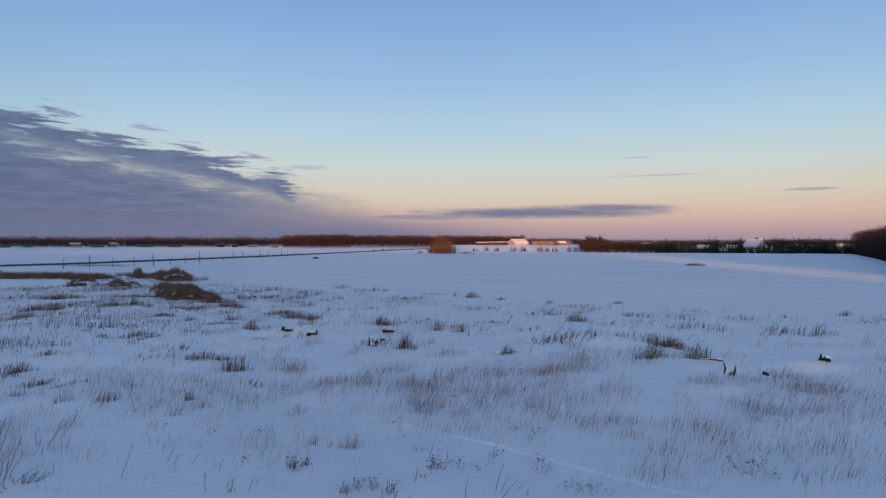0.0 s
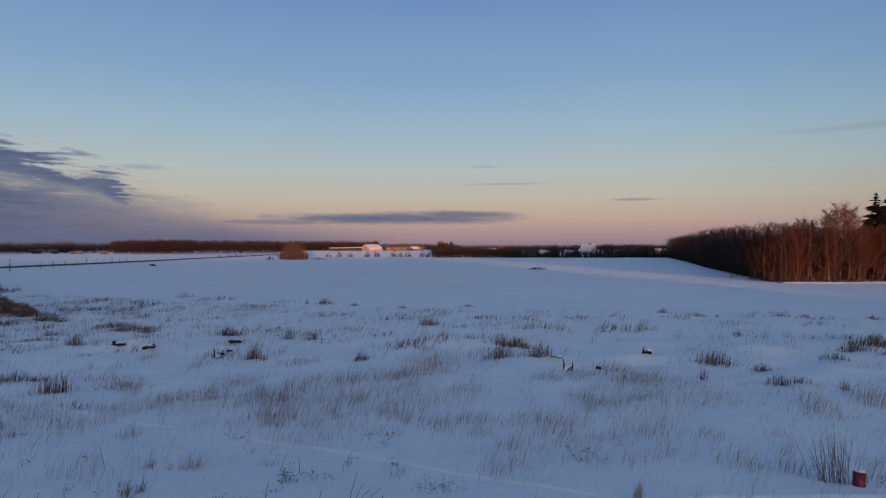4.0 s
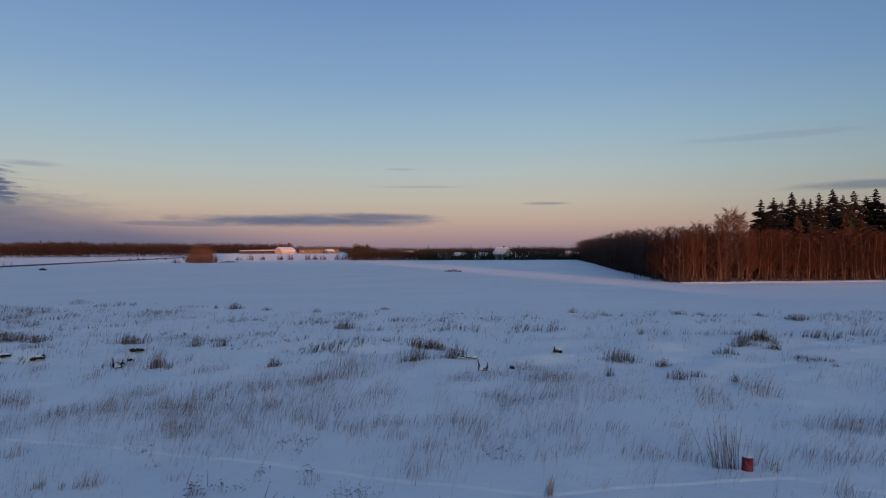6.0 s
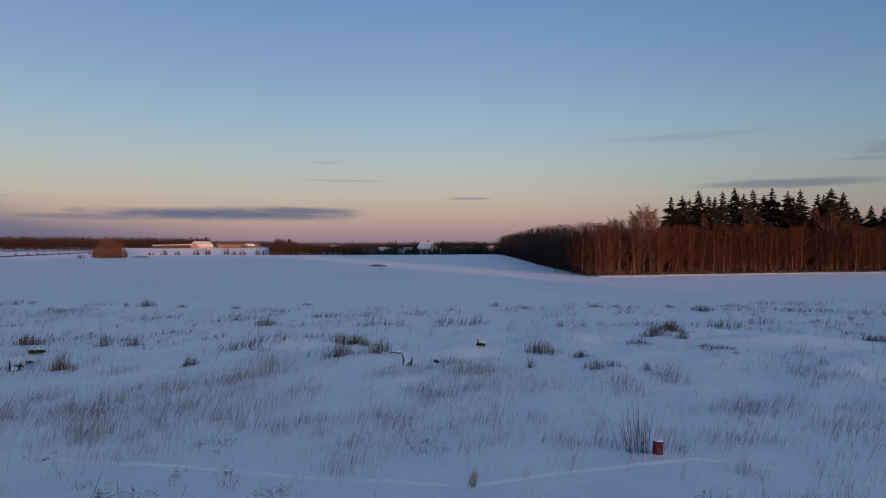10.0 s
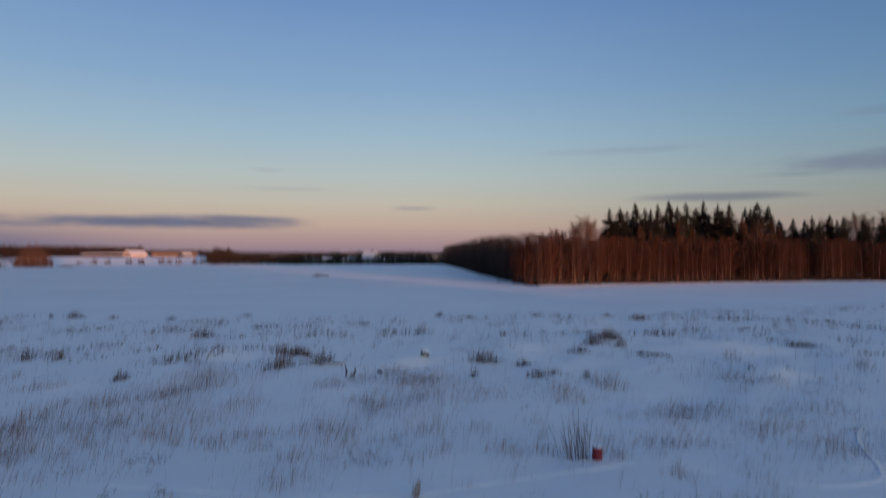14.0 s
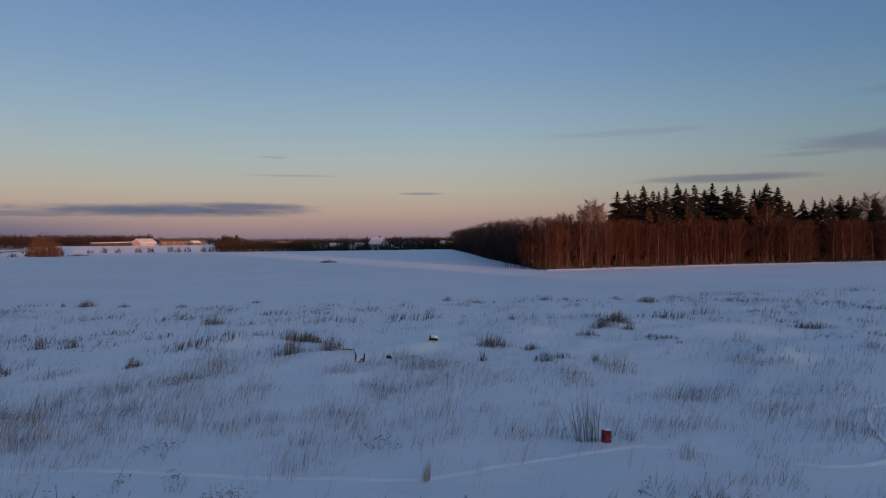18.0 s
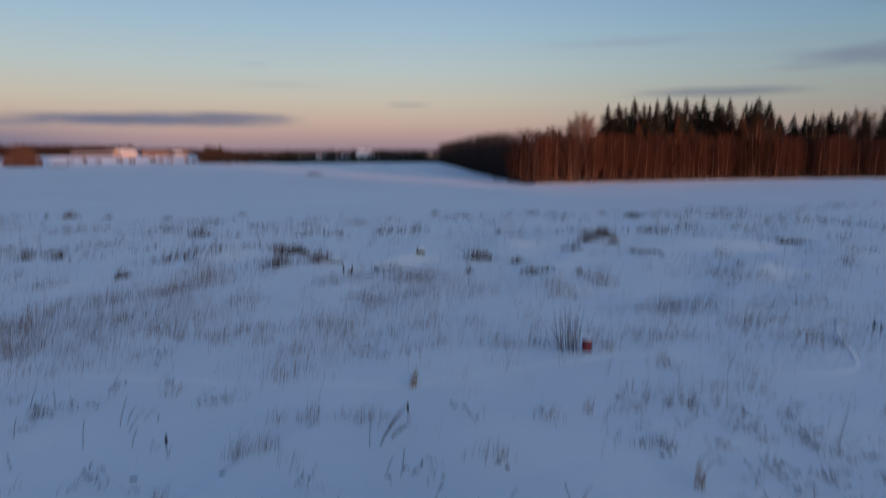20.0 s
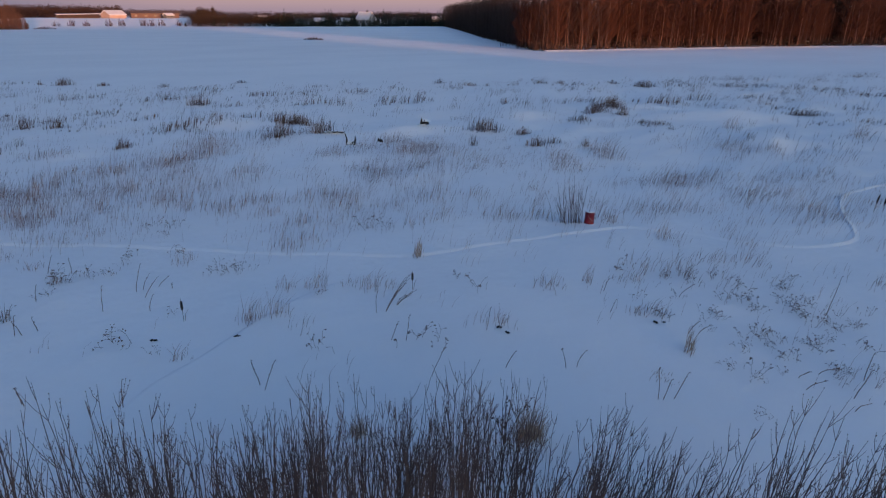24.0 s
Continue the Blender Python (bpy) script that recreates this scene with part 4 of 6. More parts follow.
x, y = polar(10.9, 470)
gable_house("farm_cabin", x, y, 20, 5, 4, 2.2, 1.0, GREY_WALL, "small grey cabin beside the barn", 2, False, None, 3.7, "cabin")
x, y = polar(26.85, 416)
gable_house("village_house", x, y, -62, 9.0, 8, 4.0, 3.9, PALE_WALL, "pale house with a steep snow-covered roof behind spruces", 4, True, None)
for a, d, w, h, mat, lab in ((22.9, 425, 7, 2.4, GREY_WALL, "small grey house behind the spruce row"), (25.2, 430, 6, 2.4, GREY_WALL, "small grey outhouse among spruces"),
                             (18.0, 470, 9, 3.0, OCHRE_WALL, "pale house behind the hedge"), (31.3, 520, 12, 3.0, GREY_WALL, "low house with a snowy roof"),
                             (33.2, 520, 14, 3.2, GREY_WALL, "low house with a snowy roof"), (29.8, 540, 9, 3.0, GREY_WALL, "low house with a snowy roof"),
                             (-30.85, 880, 15, 6.0, CONCRETE, "pale two-storey house far across the fields"), (-35.6, 900, 22, 3.0, GREY_WALL, "long pale farm building far across the fields"),
                             (-34.0, 900, 12, 3.0, GREY_WALL, "pale farm building far across the fields"), (-29.3, 890, 18, 2.6, GREY_WALL, "pale house far across the fields"),
                             (-28.2, 900, 12, 6.0, CONCRETE, "white gabled house far across the fields"), (-25.8, 900, 26, 2.6, GREY_WALL, "long greenhouse far across the fields"),
                             (-23.6, 900, 24, 2.6, GREY_WALL, "long greenhouse far across the fields"), (-19.9, 880, 14, 4.5, DARK_WALL, "dark house with a snowy roof far off"),
                             (-17.2, 840, 16, 2.2, DARK_WALL, "low dark house beside far pines"), (-15.3, 800, 12, 2.2, DARK_WALL, "low house at the edge of the far wood"), (-18.7, 850, 9, 4.0, DARK_WALL, "small dark house far off")):
    x, y = polar(a, d)
    k = 1.0 if a > 0 else 0.72
    # far roofs take the grey render too: their dimness is put into the colour
    gable_house("village_house" if a > 0 else "far_house", x, y, -a + 8 * math.sin(a * 7), w * k, 9, h * k, 1.9 * k, mat, lab, 4, True, None if a > 0 or mat is CONCRETE else GREY_WALL)


# ---- road and its posts ----
def ribbon(line, half, profile, name, mat, label, category, kind="structure", lift=0.0):
    """A strip along a plan line. profile: (across, height) from one side to the other."""
    acc = Acc()
    k = len(profile)
    for i, p in enumerate(line):
        a, b = Vector(line[max(i - 1, 0)]), Vector(line[min(i + 1, len(line) - 1)])
        u = (b - a).normalized()
        nrm = Vector((-u.y, u.x))
        for s, h in profile:
            q = Vector(p) + nrm * s * half
            acc.v.append((q.x, q.y, ground_z(q.x, q.y) + h + lift))
    for i in range(len(line) - 1):
        for j in range(k - 1):
            o = i * k + j
            acc.f.append((o, o + 1, o + k + 1, o + k))
    return tagged(part(name, acc, mat, None, "", True), label, category, kind=kind)


def smooth_line(pts, step):
    """A Catmull-Rom line through plan points."""
    out = []
    p = [Vector(pts[0]) * 2 - Vector(pts[1])] + [Vector(q) for q in pts] + [Vector(pts[-1]) * 2 - Vector(pts[-2])]
    for i in range(1, len(p) - 2):
        n = max(2, int((p[i + 1] - p[i]).length / step))
        for k in range(n):
            t = k / n
            a, b, c, d = p[i - 1], p[i], p[i + 1], p[i + 2]
            q = 0.5 * ((2 * b) + (c - a) * t + (2 * a - 5 * b + 4 * c - d) * t * t + (3 * b - a - 3 * c + d) * t ** 3)
            out.append((q.x, q.y))
    out.append(tuple(pts[-1]))
    return out


ROAD = smooth_line([(-150, 60), (-113, 142), (-101, 178), (-86, 232), (-68, 312), (-30, 530), (-5, 690)], 12)
ribbon(ROAD, 2.9, [(-1.5, -0.1), (-1.0, 0.28), (-0.98, 0.32), (0.98, 0.32), (1.0, 0.28), (1.5, -0.1)], "road", ASPHALT, "cleared dark country road on a low bank", "road")
rng = random.Random(31)


def sapling(m, h, seed):
    r = random.Random(seed)
    ob = thing("roadside_sapling", m, "young bare roadside tree tied to a stake", "tree", "saplings along the road")
    t, c, s = Acc(), Acc(), Acc()
    alder(r, h, t, c, 14, 3, (0, 0, 0), 0.085, 0.35, 0.16)
    part("trunk", t, WEED, ob)
    part("crown", c, WEED, ob)
    s.box((0.12, -0.04, 0), (0.2, 0.04, h * 0.5))
    part("stake", s, PALE_BARK, ob)
    return ob


stock = [sapling(at(-76 + 0.05 * k, 123 + 9.2 * k, rng.uniform(0, 360), rng.uniform(0.75, 1.15)), 2.7, k) for k in range(3)]
for k in range(3, 19):
    copy_thing(stock[k % 3], at(-76.6 + 0.35 * k, 123 + 9.2 * k, rng.uniform(0, 360), rng.uniform(0.8, 1.2)))
for k, (a, d) in enumerate(((-6.4, 445), (-5.6, 450), (-5.0, 460), (-4.6, 462), (-3.6, 475), (-2.9, 480), (-1.5, 430), (-1.1, 400))):
    x, y = polar(a, d)
    willow_clump("road_bush", x, y, 1.6, 2.2, "small dark bush beside the road", THICKET, 14, 60 + k)
# a dark heap with a marker in the field
x, y = polar(-11.7, 235)
ob = thing("manure_heap", at(x, y), "small dark heap lying on the snowy field", "heap")
acc = Acc()
acc.lump((0, 0, 0.2), 0.85, 0.6, 0.42, rng, 12, 7, 0.5, -0.3)
part("heap", acc, SOIL, ob)
acc = Acc()
acc.lump((0.1, 0, 0.56), 0.6, 0.45, 0.12, rng, 10, 5, 0.3)
part("snow_cap", acc, CAP, ob)


# ---- meadow: loose things ----
def build_bucket(x, y):
    """An upturned tapered bucket with a rolled rim, ribs and a cap of snow."""
    ob = thing("bucket", at(x, y, 20, 1.0, None, 2.0), "red plastic bucket capped with snow in the meadow", "bucket")
    body = Acc()
    prof = [(0.150, -0.02), (0.152, 0.02), (0.150, 0.05), (0.146, 0.055), (0.141, 0.20), (0.137, 0.32), (0.142, 0.325), (0.142, 0.345), (0.136, 0.36), (0.0, 0.362)]
    seg = 28
    for r, z in prof:
        for k in range(seg):
            a = 2 * math.pi * k / seg
            body.v.append((r * math.cos(a), r * math.sin(a), z))
    for i in range(len(prof) - 1):
        for k in range(seg):
            k2 = (k + 1) % seg
            body.f.append((i * seg + k, i * seg + k2, (i + 1) * seg + k2, (i + 1) * seg + k))
    part("body", body, RED_PAINT, ob, "", True)
    rim = Acc()
    ring = [(0.155 * math.cos(2 * math.pi * k / 28), 0.155 * math.sin(2 * math.pi * k / 28), 0.285) for k in range(29)]
    rim.tube([Vector((p[0] * 0.92, p[1] * 0.92, p[2])) for p in ring], [0.008] * 29, 6)
    part("rim", rim, RED_PAINT, ob)
    handle = Acc()
    pts = [(0.145, 0.0, 0.30), (0.17, -0.06, 0.22), (0.12, -0.15, 0.12), (0.0, -0.185, 0.09), (-0.12, -0.15, 0.12), (-0.17, -0.06, 0.22), (-0.145, 0.0, 0.30)]
    handle.tube(pts, [0.004] * 7, 6)
    part("handle", handle, STEEL, ob, "thin wire handle")
    cap = Acc()
    cap.lump((0, 0, 0.372), 0.135, 0.135, 0.035, random.Random(2), 20, 8, 0.12, -0.02)
    part("snow_cap", cap, CAP, ob, "", True)


build_bucket(*settle(13.82, 12.62))


# plan place on level ground, width and height of each growth
DENSE = [(3.1, 67, 1.36, 0.84), (1.3, 68.3, 0.52, 0.53), (6, 64.3, 0.83, 0.52), (10.2, 46.9, 1.39, 0.91), (12.6, 35.7, 1.9, 0.89), (13.3, 35.5, 0.95, 0.76), (10.9, 31.9, 1.09, 1.05), (3.4, 33, 0.93, 0.61), (46.6, 41.2, 0.87, 0.49), (46.9, 37.8, 1.67, 0.73), (-0.4, 41.8, 0.77, 0.65), (1.1, 41.2, 0.97, 0.65), (32.8, 29.1, 1.87, 0.94), (31.9, 27.2, 0.81, 0.6), (31.2, 28.9, 1.29, 0.92), (30.4, 23.5, 1.75, 0.37), (30.7, 24.5, 0.9, 0.31), (30.1, 22, 0.39, 0.26), (41.6, 20.6, 2.07, 0.56), (29.1, 35.7, 0.42, 0.59), (20.8, 27.4, 1.53, 0.9), (18, 24.4, 0.28, 0.72), (22, 25.4, 0.77, 0.57), (21.7, 22.7, 0.75, 0.47)]
DENSE += [(20.5, 22.6, 0.79, 0.69), (34.2, 46.9, 1.05, 0.42), (35.4, 46.1, 0.42, 0.42), (41.1, 45.2, 1.1, 0.5), (42.6, 44.1, 0.82, 0.44), (33, 50.4, 0.82, 0.6), (17.2, 60.5, 1.09, 0.38), (10.4, 60.6, 0.82, 0.46), (13, 31.7, 1.25, 0.89), (13.4, 34.4, 0.8, 0.54), (28.1, 27.2, 1.2, 0.5), (22.5, 21.2, 0.34, 0.57), (-4.4, 44.6, 1.43, 0.83), (-2.2, 34.8, 0.77, 1.1), (-11.6, 49.1, 2.71, 0.68), (-10.3, 48.4, 1.51, 0.58), (-13.5, 51.5, 2.18, 0.57), (-20.1, 57.5, 2.43, 0.85), (-18.6, 56, 1.54, 0.52), (-16.4, 47.5, 0.87, 0.62), (-13.3, 42.5, 1.02, 0.87), (-22.9, 50.1, 1.84, 0.46), (-19.7, 47.5, 1.09, 0.44), (-16.3, 44.9, 2.06, 0.37)]
DENSE += [(-19.7, 39.3, 1.81, 0.51), (-18.5, 38.6, 1.42, 0.39), (-21.7, 38.9, 0.64, 0.43), (-31.4, 58.3, 1.61, 0.59), (-29.8, 59.3, 0.76, 1.2), (-24.2, 41.6, 0.46, 0.31), (-21.1, 32.7, 1.08, 0.46), (-19.7, 28.2, 1.24, 0.68), (-17.1, 25.6, 1.18, 0.43), (-15.8, 25.4, 0.94, 0.33), (-16.7, 24, 1.11, 0.32), (-14.4, 23.2, 0.77, 0.52), (-12.7, 23.1, 0.77, 0.52), (-9.7, 28.7, 1.21, 0.91), (-12.4, 31.6, 1.45, 0.53), (-11.3, 31.3, 0.86, 0.41), (-7.6, 29, 1.33, 0.49), (-9.7, 23.4, 0.47, 0.53), (-9.3, 21.3, 0.47, 0.49), (-8.7, 22.3, 0.45, 0.38), (-1.6, 34.5, 0.38, 0.45), (-40.7, 65.5, 3.61, 0.85), (-36, 54.6, 3.01, 0.71), (-33.3, 48.5, 1.79, 0.54)]
DENSE += [(-34.4, 54.5, 1.5, 0.81)]
DENSE += [(-4, 16.3, 0.39, 0.57), (-3.7, 16.5, 0.21, 0.42), (-2.36, 14.66, 0.32, 0.44), (-2.1, 14.9, 0.19, 0.38), (-1.7, 14.9, 0.14, 0.41), (-1.31, 14.65, 0.3, 0.47), (-0.2, 16.3, 0.3, 0.38), (-9.7, 23.3, 0.39, 0.57), (-3.9, 18.2, 0.2, 0.46), (-5.1, 14.7, 0.11, 0.23), (-12.8, 23.3, 0.64, 0.44)]
RUSH = [(7.2, 37.4, 3.57, 0.79), (6.1, 36.5, 1.57, 0.7), (8.9, 36.8, 1.98, 0.73), (11.6, 38.9, 2.14, 0.65), (6.1, 41.9, 2.12, 0.5), (3.9, 44.8, 4.36, 0.4), (3.1, 39.8, 0.97, 0.33), (2, 40.1, 1.6, 0.26), (17.4, 42.9, 2.08, 1.01), (18.8, 41.9, 1.66, 1), (22.6, 41.2, 1.71, 1.04), (23.7, 39.6, 2.11, 1.19), (21.3, 39.7, 1.23, 0.91), (18.7, 48.3, 1.85, 0.65), (23.4, 47.4, 2.87, 0.58), (12.9, 57.6, 6.02, 0.45), (15.8, 49.5, 3.19, 0.64), (12.2, 44.8, 1.61, 0.57), (8.8, 51, 1.73, 0.78), (7.7, 51, 0.85, 0.77), (3.1, 55.1, 2.61, 0.52), (39.2, 29.4, 4.22, 0.94), (42.4, 29.1, 1.75, 1.14), (47.2, 27, 2.66, 0.63)]
RUSH += [(48.8, 25.9, 0.89, 0.58), (54.4, 32.9, 7.84, 0.58), (49.8, 35.6, 4.16, 0.47), (47.7, 20.3, 2.38, 0.48), (43.8, 23, 2.39, 0.48), (42.3, 16.6, 2.07, 0.49), (57.7, 27.5, 5.99, 0.55), (56.7, 23, 3.69, 0.6), (42.1, 42.4, 3.2, 0.54), (38.3, 45.2, 2.14, 0.48), (27, 48.6, 2.82, 0.56), (31.8, 46.2, 2.55, 0.46), (-1.2, 47.9, 1.44, 0.36), (-0.9, 70.5, 3.17, 0.48), (21.8, 53.5, 2.06, 0.47), (39.2, 18, 1.7, 0.34), (-15.2, 34, 2.5, 0.57), (-15.1, 31.8, 1.75, 0.47), (-8.3, 26, 1.44, 0.39), (-9.2, 53.9, 3.47, 0.45), (-14.9, 71.8, 3.96, 0.79), (-11.6, 64.6, 2.97, 0.72), (-8.8, 75.7, 4.17, 0.84), (-21.4, 76.1, 4.2, 0.84)]
RUSH += [(-9.6, 39.4, 1.81, 0.51), (-15.9, 40.7, 2.24, 0.45), (-11.5, 38.2, 1.41, 0.36), (-45.6, 65.6, 3.62, 0.61), (-51.9, 80, 2.94, 0.59), (-50.3, 93.3, 6.86, 0.86), (-12.7, 30.3, 1.67, 0.34), (-15.8, 26.1, 1.2, 0.34), (-25.6, 72.1, 2.65, 0.66), (-21.2, 64.9, 1.19, 0.96), (-13, 80.5, 2.22, 0.89), (-29.5, 46.7, 3.01, 0.43), (-23.5, 43.5, 3.2, 0.32)]
PALE = [(-0.1, 32.4, 1.26, 0.51), (0.8, 33.1, 0.65, 0.4), (2.6, 27.8, 1.16, 0.71), (4.3, 27.9, 0.96, 0.69), (5.3, 28.5, 1.25, 0.77), (6.4, 29.1, 1.04, 1.01), (6.5, 31.5, 1.67, 0.57), (0.8, 28.5, 0.69, 0.47), (0.1, 26.4, 1.47, 0.73), (-1, 22.6, 0.78, 0.77), (-0.1, 22.4, 0.47, 0.63), (-0.5, 24.5, 1.55, 0.68), (2.3, 24.4, 1.23, 0.59), (3.4, 21.9, 1.16, 0.76), (3.7, 20.7, 0.3, 0.5), (4.8, 20.1, 0.93, 0.66), (5.6, 20.4, 0.77, 0.6), (6.4, 20.2, 0.59, 0.57), (7.8, 19.7, 1.19, 0.7), (8, 18.3, 1.13, 0.55), (5.5, 15.7, 0.94, 0.67), (6.4, 17.5, 0.87, 0.62), (11, 22.6, 0.94, 0.58), (11.3, 21.6, 0.92, 0.71)]
PALE += [(15, 27.3, 1.16, 0.71), (11.3, 26.2, 0.92, 0.54), (8.8, 19, 0.99, 0.49), (11.1, 17.5, 1.19, 0.7), (10.3, 15.6, 0.72, 0.53), (9.3, 15.6, 0.7, 0.44), (12.6, 16.9, 0.8, 0.5), (11.8, 14.6, 0.72, 0.64), (12.9, 14.2, 0.55, 0.46), (12.9, 13.7, 0.64, 0.56), (18.3, 18.2, 1.19, 0.59), (22.2, 20.2, 0.82, 0.61), (21.4, 18.8, 0.93, 1.05), (19.5, 19.8, 0.92, 0.58), (14.4, 12.7, 0.46, 0.71), (14.4, 12.2, 0.39, 0.59), (16.4, 12.5, 0.94, 0.58), (19.8, 14.3, 1.3, 0.76), (21.9, 13.9, 1.12, 0.55), (17.5, 11.8, 1.13, 0.43), (20.8, 11.5, 1.21, 0.58), (20.4, 9.3, 1.1, 0.72), (20.8, 8.6, 0.54, 0.45), (28.2, 17.2, 1.01, 0.68)]
PALE += [(27.8, 16.3, 1.36, 0.3), (28.9, 15.9, 0.49, 0.42), (29.7, 15.7, 0.33, 0.39), (33.3, 20.4, 0.52, 0.93), (36.7, 15.1, 0.55, 0.99), (25.6, 11.9, 1.82, 0.42), (14.5, 10.4, 0.59, 0.58), (14.2, 8.6, 0.74, 0.47), (12.5, 8.9, 1.14, 0.52), (14.9, 8.1, 0.44, 0.53), (15.3, 24.6, 1.08, 0.66), (14.4, 24.7, 1.07, 0.82), (13.1, 26.9, 0.83, 0.51), (7, 24.8, 1.16, 0.62), (1.4, 22.5, 0.75, 0.43), (5.7, 18.8, 0.54, 0.57)]
TUFT = [(2.6, 16, 0.64, 0.37), (-0.7, 17.6, 0.51, 0.33), (4.88, 12.64, 0.58, 0.64), (5.87, 11.89, 0.66, 0.55), (6.33, 11.77, 0.27, 0.41), (5.54, 12.42, 0.37, 0.35), (10.4, 9.39, 0.22, 0.71), (7.34, 8.82, 0.51, 0.5), (10.38, 7.43, 0.65, 0.48), (3.02, 11.81, 0.51, 0.78), (3.54, 11.76, 0.43, 0.77), (4.16, 12.98, 0.47, 0.49), (1.42, 11.04, 0.27, 0.45), (16.1, 5.4, 0.21, 0.45), (10.08, 7.63, 0.36, 0.4), (9.4, 9.79, 0.75, 0.5), (12.7, 8.4, 0.5, 0.51), (11.31, 8.97, 0.96, 0.33), (-5.1, 21.3, 0.67, 0.69), (-3.9, 18.3, 0.24, 0.49), (-3.3, 18, 0.2, 0.42), (-2.7, 17.9, 0.66, 0.66), (-2.9, 17.9, 0.33, 0.42), (-4.7, 26, 1.43, 0.59)]
TUFT += [(-6.8, 28.6, 1.32, 0.75), (-7.7, 36.1, 0.99, 0.6), (-4.9, 33.1, 0.55, 0.43), (-3.2, 25.8, 1.09, 0.92), (-2.2, 28.5, 1.57, 0.64), (-1.5, 25.8, 1.14, 0.73), (-12.1, 19.8, 0.73, 0.56)]
STRAW = [(7.9, 13.1, 0.21, 0.68), (9.67, 6.04, 0.13, 0.63), (8.45, 5.68, 0.45, 0.15)]
HERB = [(7.7, 16, 0.58, 0.5), (8.3, 16.4, 0.6, 0.48), (8.4, 15.6, 0.51, 0.5), (7.9, 15.8, 0.34, 0.36), (2.9, 14.8, 0.33, 0.33), (3.3, 14.7, 0.39, 0.27), (3.6, 14.6, 0.42, 0.24), (3.9, 14.6, 0.28, 0.21), (-0.3, 16.5, 0.35, 0.6), (-0, 16.2, 0.24, 0.26), (0.61, 12.25, 0.28, 0.55), (0.46, 12.69, 0.22, 0.34), (5.51, 9.27, 0.38, 0.63), (5.82, 8.88, 0.39, 0.45), (7.99, 10.45, 0.55, 0.52), (8.02, 11.3, 0.41, 0.27), (3.87, 9.99, 0.47, 0.37), (10.01, 4.96, 0.46, 0.46), (9.76, 5.21, 0.28, 0.25), (1.3, 16.7, 0.32, 0.24), (0.8, 16.4, 0.19, 0.21), (4.69, 12.25, 0.38, 0.23), (13.2, 7.3, 0.53, 0.29), (12.37, 6.92, 0.43, 0.3)]
HERB += [(12.65, 6.62, 0.43, 0.22), (13.3, 7.9, 0.41, 0.21), (13.18, 6.03, 0.37, 0.19), (12.96, 5.68, 0.48, 0.26), (12.64, 5.28, 0.39, 0.28), (13.01, 5.18, 0.35, 0.28), (12.28, 4.68, 0.33, 0.31), (12.86, 4.84, 0.3, 0.25), (13.27, 4.71, 0.34, 0.2), (14.2, 6.8, 0.35, 0.2), (11.41, 5.54, 0.38, 0.32), (14.6, 6.8, 0.41, 0.26), (11.72, 4.67, 0.32, 0.17), (10.99, 3.9, 0.25, 0.18), (11.29, 4.13, 0.3, 0.23), (12.59, 4.22, 0.39, 0.24), (11.44, 3.92, 0.3, 0.22), (11.81, 3.67, 0.2, 0.29), (10.41, 4.62, 0.22, 0.16), (12.7, 8.2, 0.41, 0.36), (12.24, 8.55, 0.33, 0.3), (11.8, 9.5, 0.57, 0.25), (10.65, 8.09, 0.33, 0.22), (2.5, 19.6, 0.51, 0.39)]
HERB += [(1.5, 21.7, 0.44, 0.38), (1.11, 11.49, 0.21, 0.28), (1.71, 13, 0.29, 0.29), (9.82, 4.69, 0.14, 0.13), (11.83, 4.99, 0.22, 0.17), (10.93, 6.59, 0.16, 0.13), (2.6, 18.6, 0.33, 0.24), (-9.2, 19.6, 0.54, 0.26), (-7.2, 19.3, 0.43, 0.37), (-10.9, 21.7, 0.32, 0.33), (-10.5, 22.3, 0.37, 0.25), (-7.3, 22, 0.32, 0.29), (-5.8, 19.3, 0.43, 0.3), (-4.6, 16.2, 0.27, 0.41), (-5.5, 16.9, 0.37, 0.36), (-4, 16.4, 0.42, 0.54), (-3.7, 16.4, 0.3, 0.39), (-2.4, 14.73, 0.35, 0.41), (-2.1, 15.1, 0.25, 0.36), (-1.8, 15.1, 0.17, 0.39), (-1.29, 14.72, 0.32, 0.44), (-0.2, 16.3, 0.36, 0.48), (-0.5, 15.6, 0.2, 0.34), (0.3, 16.3, 0.45, 0.29)]
HERB += [(1.5, 17.1, 0.47, 0.23), (0.9, 16.2, 0.36, 0.22), (-1.2, 18.8, 0.24, 0.25), (-1.8, 20.3, 0.56, 0.27), (2.6, 16.7, 0.52, 0.29), (3.2, 15.1, 0.42, 0.33), (3.6, 15, 0.33, 0.3), (2.9, 19.1, 0.53, 0.29)]
